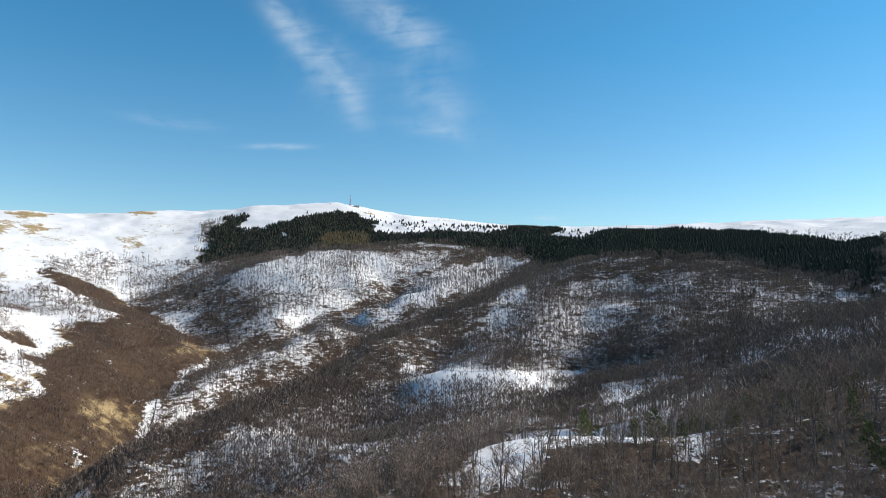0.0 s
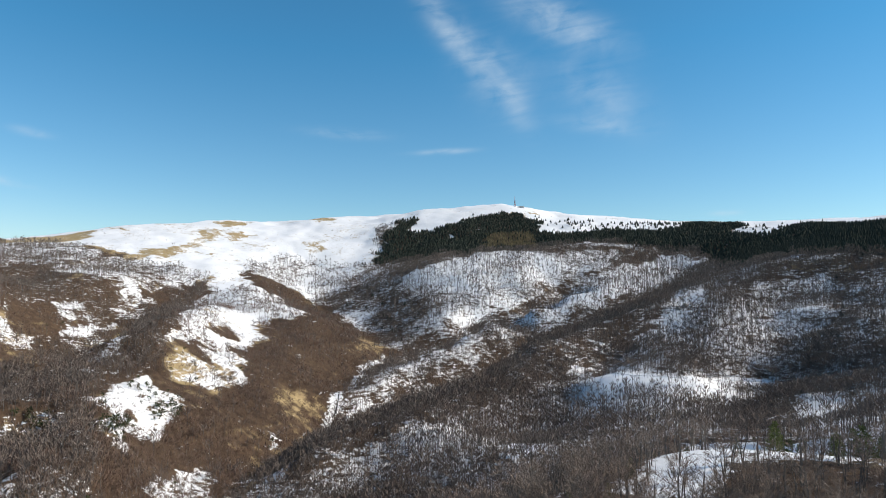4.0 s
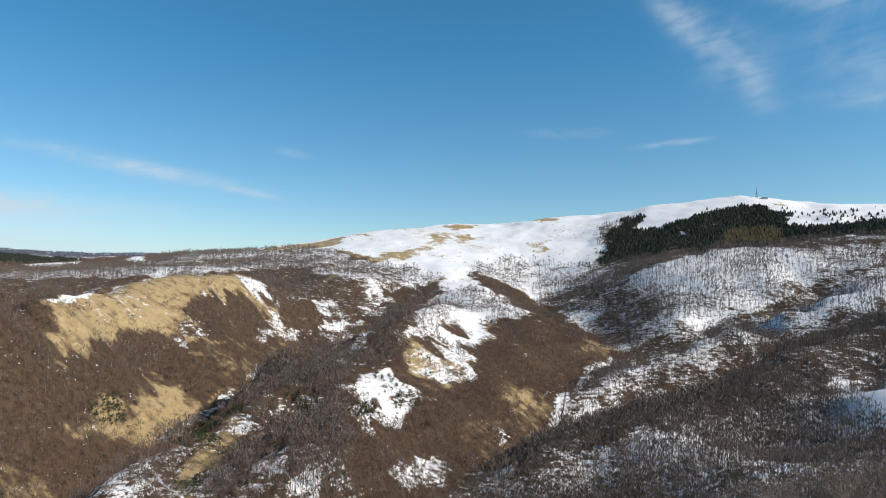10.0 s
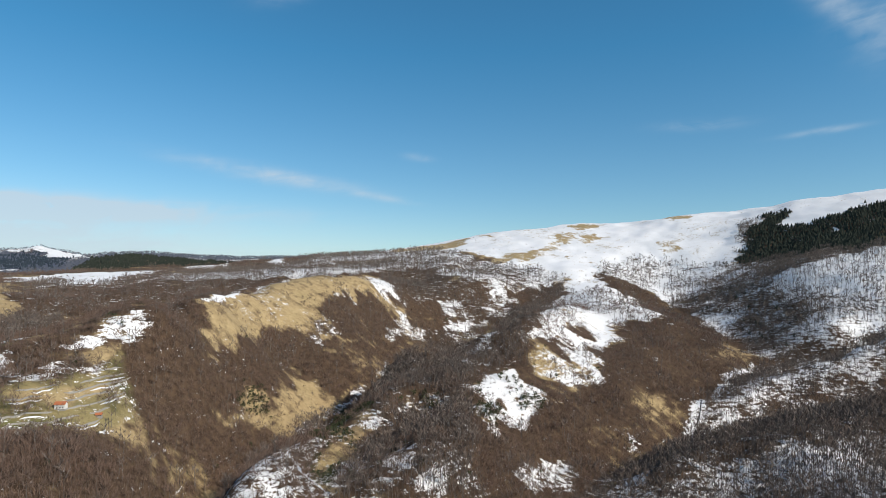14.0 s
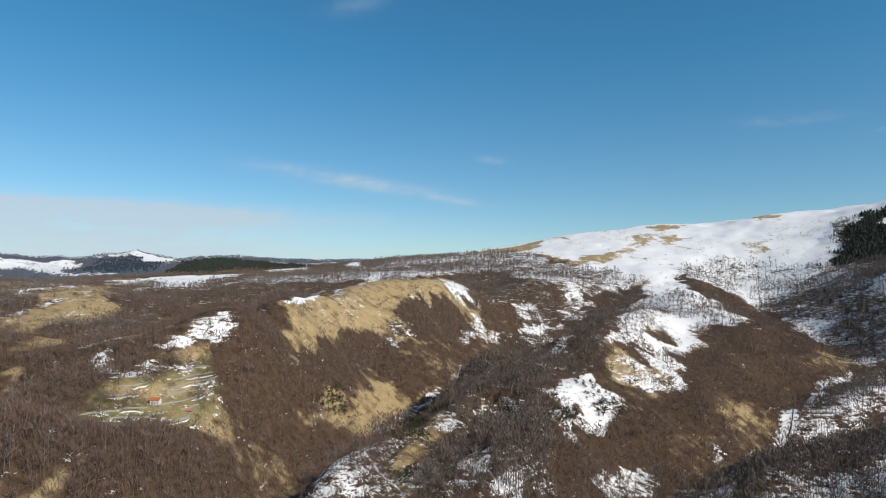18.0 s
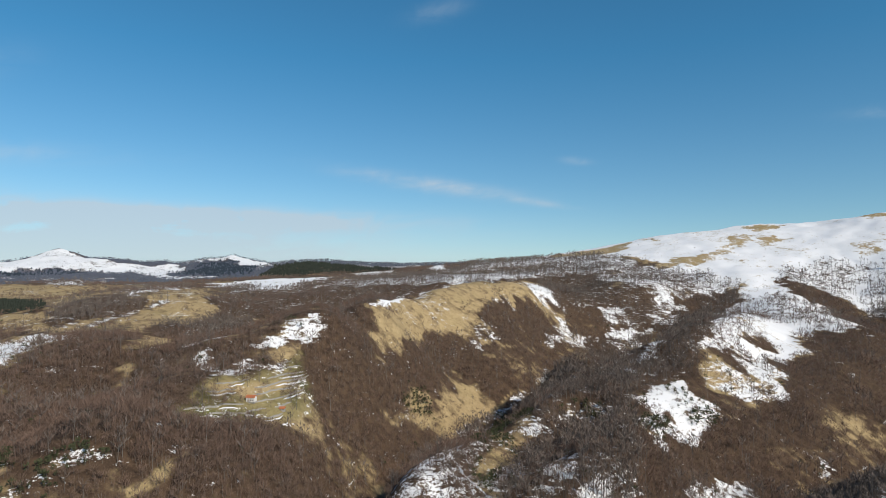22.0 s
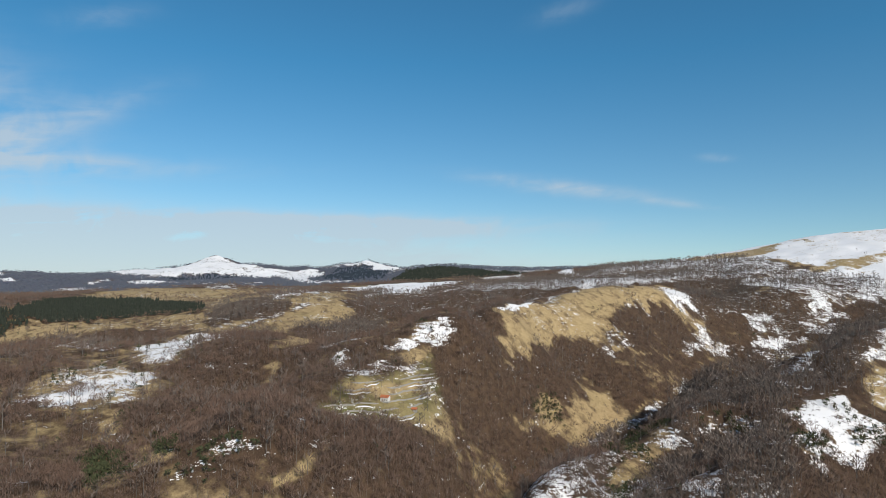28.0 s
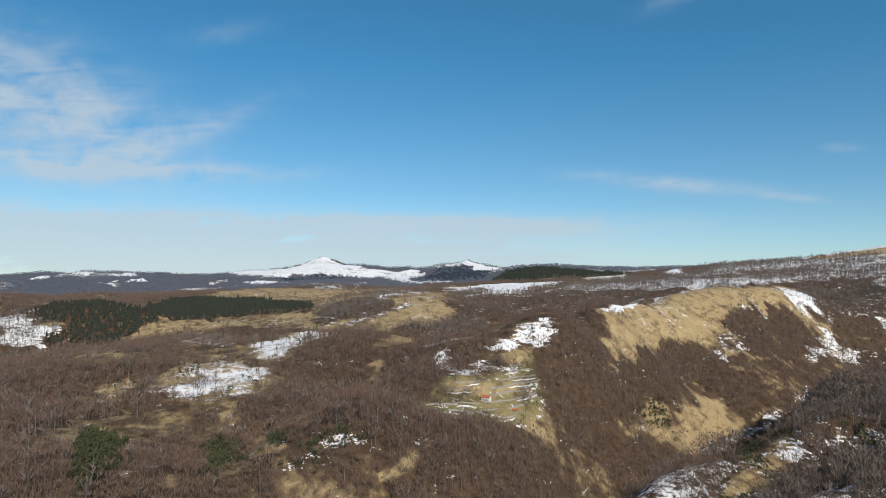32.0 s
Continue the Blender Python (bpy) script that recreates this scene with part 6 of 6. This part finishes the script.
def near_pine(seed, high):
    g = np.random.default_rng(seed)
    co, tri, wood, wt = [], [], [], []
    limb(wood, wt, (0, 0, -0.3), (0, 0, high * 0.95), 0.018 * high, 0.003 * high, 5)
    for k in range(15):
        z = high * (0.08 + 0.86 * k / 15)
        rad = high * 0.30 * (1 - k / 15.5) ** 0.8
        for b in range(7):
            a = g.uniform(0, 6.28)
            d = np.array([np.cos(a), np.sin(a), g.uniform(-0.05, 0.35)])
            tip = np.array([0, 0, z]) + d * rad * g.uniform(0.7, 1.15)
            for q in range(5):
                p = np.array([0, 0, z]) + (tip - (0, 0, z)) * g.uniform(0.2, 1.0)
                e = d + g.normal(0, 0.6, 3) + np.array([0, 0, 0.5])
                e = e / np.linalg.norm(e) * high * 0.07
                w = np.cross(e, g.normal(0, 1, 3))
                w = w / np.linalg.norm(w) * high * 0.016
                n = len(co)
                co += [p - w, p + w, p + e]
                tri.append((n, n + 1, n + 2))
    root = tagged(new("pine_tree"), "young green pine among the bare trees", "tree", "pines on the near ridge")
    part("trunk", thing_mesh("trunk", np.array(wood), np.array(wt), [M_BARK]), root)
    part("crown", thing_mesh("crown", np.array(co), np.array(tri), [M_NEEDLE]), root, "green needles")
    return root


def set_copies(kinds, xs, ys):
    """Stands one of the kinds at each place: the first uses place the models themselves."""
    z = ground_at(xs, ys)
    used = [False] * len(kinds)
    for n, (x, y, h) in enumerate(zip(xs, ys, z)):
        k = n % len(kinds)
        m = pose(x, y, h, 0, 0, float(rng.uniform(0, 360))) @ Matrix.Diagonal((*([float(rng.uniform(0.8, 1.2))] * 3), 1))
        if used[k]:
            ob = copy_thing(kinds[k], m)
            ob.matrix_basis = m
        else:
            kinds[k].matrix_basis, used[k] = m, True


def build_near_ridge():
    a0, a1 = np.radians(-44), np.radians(60)
    spots = []
    r = 95.0
    while r < 330:
        step = 4.6 if r < 250 else 5.4
        m = int((a1 - a0) * r / step)
        a = a0 + (np.arange(m) + rng.uniform(0, 1, m)) * (a1 - a0) / m
        q = r + rng.uniform(-0.5, 0.5, m) * step
        spots.append(np.c_[-np.sin(a) * q, np.cos(a) * q])
        r += step
    p = np.concatenate(spots)
    low = np.arctan2(ground_at(p[:, 0], p[:, 1]) + 10 - CAM_Z, np.hypot(p[:, 0], p[:, 1])) < np.radians(-24)
    p = p[~low | (rng.uniform(0, 1, len(p)) < 0.3)]
    p = p[in_sight(p[:, 0], p[:, 1], 14)]
    cov = cover_at(p[:, 0], p[:, 1])
    keep = rng.uniform(0, 1, len(p)) < (cov[:, 3] + cov[:, 4] + cov[:, 7]) * np.clip(thick(p[:, 0], p[:, 1], 77) + 0.08, 0, 1.2)
    p, cov = p[keep], cov[keep]
    dice = rng.uniform(0, 1, len(p))
    trees = [near_kind("beech_tree", 100 + k, 12.0 + 1.0 * (k % 3), 0.46, False, M_BARK, M_TWIG,
                       "leafless grey-brown beech on the near ridge", "tree", "beeches on the near ridge") for k in range(7)]
    bushes = [near_kind("hazel_bush", 130 + k, 4.6, 0.5, True, M_TWIG, M_TWIG, "reddish-brown bare hazel bush on the near ridge", "bush",
                        "bushes on the near ridge") for k in range(4)]
    pines = [near_pine(150 + k, 6.5 + 1.5 * k) for k in range(3)]
    order = np.argsort(np.hypot(p[:, 0], p[:, 1]))
    p, d = p[order], dice[order]
    green = (rng.uniform(0, 1, len(p)) < cov[order][:, 7]) | (d <= 0.03)
    d = np.where(green, 0.0, np.maximum(d, 0.05))
    for models, some, cap, shapes, high, mats, name, label, category in (
            (trees, d > 0.3, 300, [near_shape(200 + k, False) for k in range(8)], 12.5, [M_BARK, M_TWIG], "beech_thicket",
             "leafless beeches standing close on the near ridge", "trees"),
            (bushes, (d <= 0.3) & (d > 0.04), 300, [near_shape(220 + k, True) for k in range(6)], 4.6, [M_TWIG, M_TWIG], "hazel_thicket",
             "reddish-brown bare hazel thicket on the near ridge", "bushes"),
            (pines, d <= 0.04, 300, None, 5, None, "", "", "")):
        q = p[some]
        set_copies(models, q[:cap, 0], q[:cap, 1])
        if len(q) > cap:
            plant(name, shapes, q[cap:, 0], q[cap:, 1], high * rng.uniform(0.75, 1.2, len(q) - cap), mats, label, category)


build_near_ridge()


# ---- buildings ----
def solid(name, parts, mat, parent, label=""):
    """Boxes (centre, size) joined into one bevelled mesh."""
    bm = bmesh.new()
    for c, s in parts:
        bmesh.ops.create_cube(bm, size=1, matrix=Matrix.Translation(c) @ Matrix.Diagonal((*s, 1)))
    bmesh.ops.bevel(bm, geom=bm.edges[:], offset=0.03, segments=1, affect="EDGES")
    me = bpy.data.meshes.new(name)
    bm.to_mesh(me)
    bm.free()
    me.materials.append(mat)
    return part(name, me, parent, label)


def gable(name, length, width, rise, eave, mat, parent, base):
    """A pitched roof of two thick planes with an overhang."""
    co, tri = [], []
    for side in (-1, 1):
        n = len(co)
        for x in (-length / 2 - eave, length / 2 + eave):
            for y, z in ((0, rise), (side * (width / 2 + eave), -rise * eave * 2 / width)):
                co += [(x, y, base + z), (x, y, base + z + 0.18)]
        a, b, c, d, e, f, g, h = range(n, n + 8)
        tri += [(b, d, h), (b, h, f), (a, e, g), (a, g, c), (c, g, h), (c, h, d), (a, c, d), (a, d, b), (e, f, h), (e, h, g)]
    return part(name, thing_mesh(name, np.array(co), np.array(tri), [mat]), parent, "faded red clay tiles")


def cottage(x, y, turn, length, width, wall, rise, label, wall_mat, name):
    z = float(ground_at([x], [y])[0])
    root = tagged(new(name), label, "house")
    root.matrix_basis = pose(x, y, z - 0.3, 0, 0, turn)
    solid("plinth", [((0, 0, 0.0), (length + 0.3, width + 0.3, 1.4))], M_STONE, root, "rough stone plinth")
    solid("wall", [((0, 0, 0.7 + wall / 2), (length, width, wall))], wall_mat, root)
    for s in (-1, 1):
        co = np.array([(s * (length / 2 - d), yy, zz) for d in (0.02, 0.3) for yy, zz in ((-width / 2, 0.7 + wall), (width / 2, 0.7 + wall), (0, 0.7 + wall + rise))])
        part("gable", thing_mesh("gable", co, np.array([(0, 1, 2), (3, 5, 4), (0, 2, 5), (0, 5, 3), (1, 4, 5), (1, 5, 2)]), [wall_mat]), root)
    gable("roof", length, width, rise, 0.45, M_TILE, root, 0.7 + wall)
    solid("chimney", [((length * 0.2, 0.4, 0.7 + wall + rise * 0.9), (0.6, 0.6, 1.5))], M_STONE, root)
    solid("door", [((-length * 0.25, -width / 2 - 0.02, 1.7), (0.95, 0.1, 2.0))], M_WOOD, root, "weathered plank door")
    for k, q in enumerate((0.05, 0.32)):
        win = solid("window", [((length * q, -width / 2 - 0.02, 2.1), (0.95, 0.08, 1.05))], M_WOOD, root, "small wooden window")
        solid("pane", [((length * q, -width / 2 - 0.06, 2.1), (0.75, 0.04, 0.85))], M_GLASS, win)
    return root


HOUSE_XY, SHED_XY, TOWER_XY = (-603, 148), (-596, 175), (-382, 2612)
cottage(*HOUSE_XY, 52, 8.0, 5.4, 3.9, 1.9, "small white cottage with an orange tiled roof among terraces", M_WALL, "cottage")
cottage(*SHED_XY, 60, 4.6, 3.6, 2.0, 1.3, "small stone shed with a red tiled roof", M_STONE, "shed")


def ribbon(pts, wide, high, mat, name, parent, label=""):
    """A low bank that follows the ground through the points."""
    pts = np.array(pts)
    step = np.gradient(pts, axis=0)
    side = np.c_[-step[:, 1], step[:, 0]] / (np.hypot(step[:, 0], step[:, 1])[:, None] + 1e-9)
    co, tri = [], []
    g = np.random.default_rng(len(pts) + int(abs(pts[0, 0])))
    for k, (p, n) in enumerate(zip(pts, side)):
        z = float(ground_at([p[0]], [p[1]])[0])
        w, h = wide * g.uniform(0.6, 1.2), high * g.uniform(0.7, 1.2)
        if k in (0, len(pts) - 1):
            w, h = w * 0.3, h * 0.3
        for s, up in ((-0.5, -0.8), (-0.36, h), (0.36, h), (0.5, -0.8)):
            q = p + n * w * s
            co.append((q[0], q[1], z + up))
        if k:
            b = 4 * k
            for e in range(3):
                tri += [(b - 4 + e, b + e, b + e + 1), (b - 4 + e, b + e + 1, b - 3 + e)]
    return part(name, thing_mesh(name, np.array(co), np.array(tri), [mat]), parent, label)


def terraces():
    """Dry-stone terrace edges along the contours of the cottage's slope, some with a bank of old snow."""
    yard = next(p for k, s, p in ZONES if k == "terrace")
    turns = np.radians(np.arange(68, 86, 0.35))
    rings = np.arange(500, 720, 2.0)
    a, r = np.meshgrid(turns, rings, indexing="ij")
    x, y = -np.sin(a) * r, np.cos(a) * r
    z = ground_at(x.ravel(), y.ravel()).reshape(x.shape) - CAM_Z
    g = np.random.default_rng(5)
    for n, level in enumerate(np.arange(z.min() // 4 * 4, z.max(), 5.2)):
        run = []
        for k in range(len(turns)):
            up = np.where(z[k] > level + 0.5 * math.sin(k * 0.7 + n))[0]
            ok = len(up) and up[0] > 0
            if ok:
                p = (x[k, up[0]], y[k, up[0]])
                ok = depth_in(yard, np.array([p[0]]), np.array([p[1]]))[0] > 2 and (not run or math.dist(p, run[-1]) < 16)
            if ok and g.uniform() > 0.14:
                run.append(p)
                continue
            if len(run) > 4:
                wall = tagged(new("terrace_wall"), "low dry-stone terrace edge with grass and old snow", "wall", "terrace walls below the cottage")
                ribbon(run, 1.6, 1.1, M_STONE, "stones", wall)
                cut = run[int(g.integers(0, 3)):len(run) - int(g.integers(0, 3))]
                cut = cut[:3 + int(g.integers(0, 5))]
                if g.uniform() < 0.75 and len(cut) > 3:
                    cut = [(p[0] * 0.993, p[1] * 0.993) for p in cut]
                    ribbon(cut, 2.6, 0.35, M_SNOW, "snow_bank", wall, "strip of old snow")
            run = []


terraces()


def stream(name, line, wide, label):
    pts = []
    for (ax, ay, _), (bx, by, _) in zip(line[:-1], line[1:]):
        n = max(2, int(math.dist((ax, ay), (bx, by)) / 9))
        pts += [(ax + (bx - ax) * k / n, ay + (by - ay) * k / n) for k in range(n)]
    pts = [(x + 5 * math.sin(k * 0.45), y + 4 * math.cos(k * 0.33)) for k, (x, y) in enumerate(pts)]
    root = tagged(new(name), label, "stream", kind="structure")
    for k in range(0, len(pts) - 6, 13):
        ribbon(pts[k:k + 6 + (k * 7) % 6], wide, 0.25, M_WATER, "water", root)


stream("stream", PLAN["stream_main"][3:], 3.0, "narrow dark mountain stream between snowy banks")
stream("side_stream", PLAN["stream_side"][3:], 2.2, "small dark brook in the side valley")


for n, line in enumerate(ROADS):
    pts = []
    for (ax, ay), (bx, by) in zip(line[:-1], line[1:]):
        k = max(2, int(math.dist((ax, ay), (bx, by)) / 8))
        pts += [(ax + (bx - ax) * q / k, ay + (by - ay) * q / k) for q in range(k)]
    lane = tagged(new("forest_road"), "narrow snow-covered forest road across the wooded slope", "road", kind="structure")
    ribbon(pts + [line[-1]], 5.0 if n < 3 else 3.2, 0.5, M_SNOW, "snow_surface", lane)


def rock(x, y, size, seed):
    g = np.random.default_rng(seed)
    bm = bmesh.new()
    bmesh.ops.create_icosphere(bm, subdivisions=2, radius=1)
    for v in bm.verts:
        k = 0.75 + 0.5 * noise.noise(v.co * 1.4 + Vector((seed, 0, 0)))
        v.co = Vector((v.co.x * 1.2 * k, v.co.y * k, v.co.z * 1.1 * k)) * size
    me = bpy.data.meshes.new("rock_outcrop")
    bm.to_mesh(me)
    bm.free()
    me.materials.append(M_STONE)
    ob = tagged(new("rock_outcrop", me), "grey rock outcrop on the wooded spur", "rock", "rocks on the spur")
    ob.matrix_basis = pose(x, y, float(ground_at([x], [y])[0]) + size * 0.1, 0, 0, float(g.uniform(0, 360)))


for n, (turn_deg, away, size) in enumerate(((-3.4, 1255, 6), (-3.9, 1270, 4), (-5.4, 1235, 5), (-5.9, 1250, 6), (-6.4, 1240, 4), (-4.6, 1225, 3.5), (-7.2, 1215, 4))):
    rock(-math.sin(radians(turn_deg)) * away, math.cos(radians(turn_deg)) * away, size, 11 + n)


def strut_mesh(name, bars, mat):
    co, tri = [], []
    for a, b, r in bars:
        limb(co, tri, a, b, r, r, 4)
    return thing_mesh(name, np.array(co), np.array(tri), [mat])


def relay_tower(x, y):
    z = float(ground_at([x], [y])[0])
    root = tagged(new("relay_tower"), "tall red and grey lattice radio mast on the snowy summit", "tower")
    root.location = (x, y, z - 1)
    levels = [0, 6, 12, 18, 23, 28]
    half = [3.4 - 0.085 * h for h in levels]
    corner = lambda k, n: ((-1, 1)[k in (1, 2)] * half[n], (-1, 1)[k in (2, 3)] * half[n], levels[n])
    for n in range(len(levels) - 1):
        bars = []
        for k in range(4):
            q = (k + 1) % 4
            bars += [(corner(k, n), corner(k, n + 1), 0.4), (corner(k, n), corner(q, n + 1), 0.2), (corner(q, n), corner(k, n + 1), 0.2),
                     (corner(k, n + 1), corner(q, n + 1), 0.16)]
        part("mast_section", strut_mesh("mast_section", bars, M_RED if n % 2 else M_STEEL), root)
    solid("platform", [((0, 0, 18.2), (6.4, 6.4, 0.4))], M_STEEL, root)
    solid("platform", [((0, 0, 28.2), (4.0, 4.0, 0.4))], M_STEEL, root)
    part("antenna_pole", strut_mesh("antenna_pole", [((0, 0, 28), (0, 0, 46), 0.6)], M_RED), root, "red and white antenna pole")
    for h, a in ((19.5, 0), (19.5, 2.1), (24, 4.0), (29.3, 1.0)):
        bm = bmesh.new()
        bmesh.ops.create_cone(bm, cap_ends=True, segments=14, radius1=1.1, radius2=0.35, depth=0.7)
        me = bpy.data.meshes.new("dish")
        bm.to_mesh(me)
        bm.free()
        me.materials.append(M_WALL)
        dish = part("dish", me, root, "white drum dish")
        dish.matrix_basis = pose(2.6 * math.cos(a), 2.6 * math.sin(a), h, 0, 90, math.degrees(a))
    hut = tagged(new("relay_station"), "low grey station building beside the summit mast", "building")
    bx, by = x + 26, y + 4
    hut.location = (bx, by, float(ground_at([bx], [by])[0]) - 1)
    solid("wall", [((0, 0, 3), (22, 10, 7)), ((-13, 1, 2), (8, 8, 5))], M_CONCRETE, hut)
    solid("roof", [((0, 0, 6.8), (23, 11, 0.6)), ((-13, 1, 4.8), (9, 9, 0.5))], M_STEEL, hut)
    for k in range(5):
        solid("window", [((-8 + 4 * k, -5.03, 3.6), (1.6, 0.1, 1.6))], M_GLASS, hut)


relay_tower(*TOWER_XY)
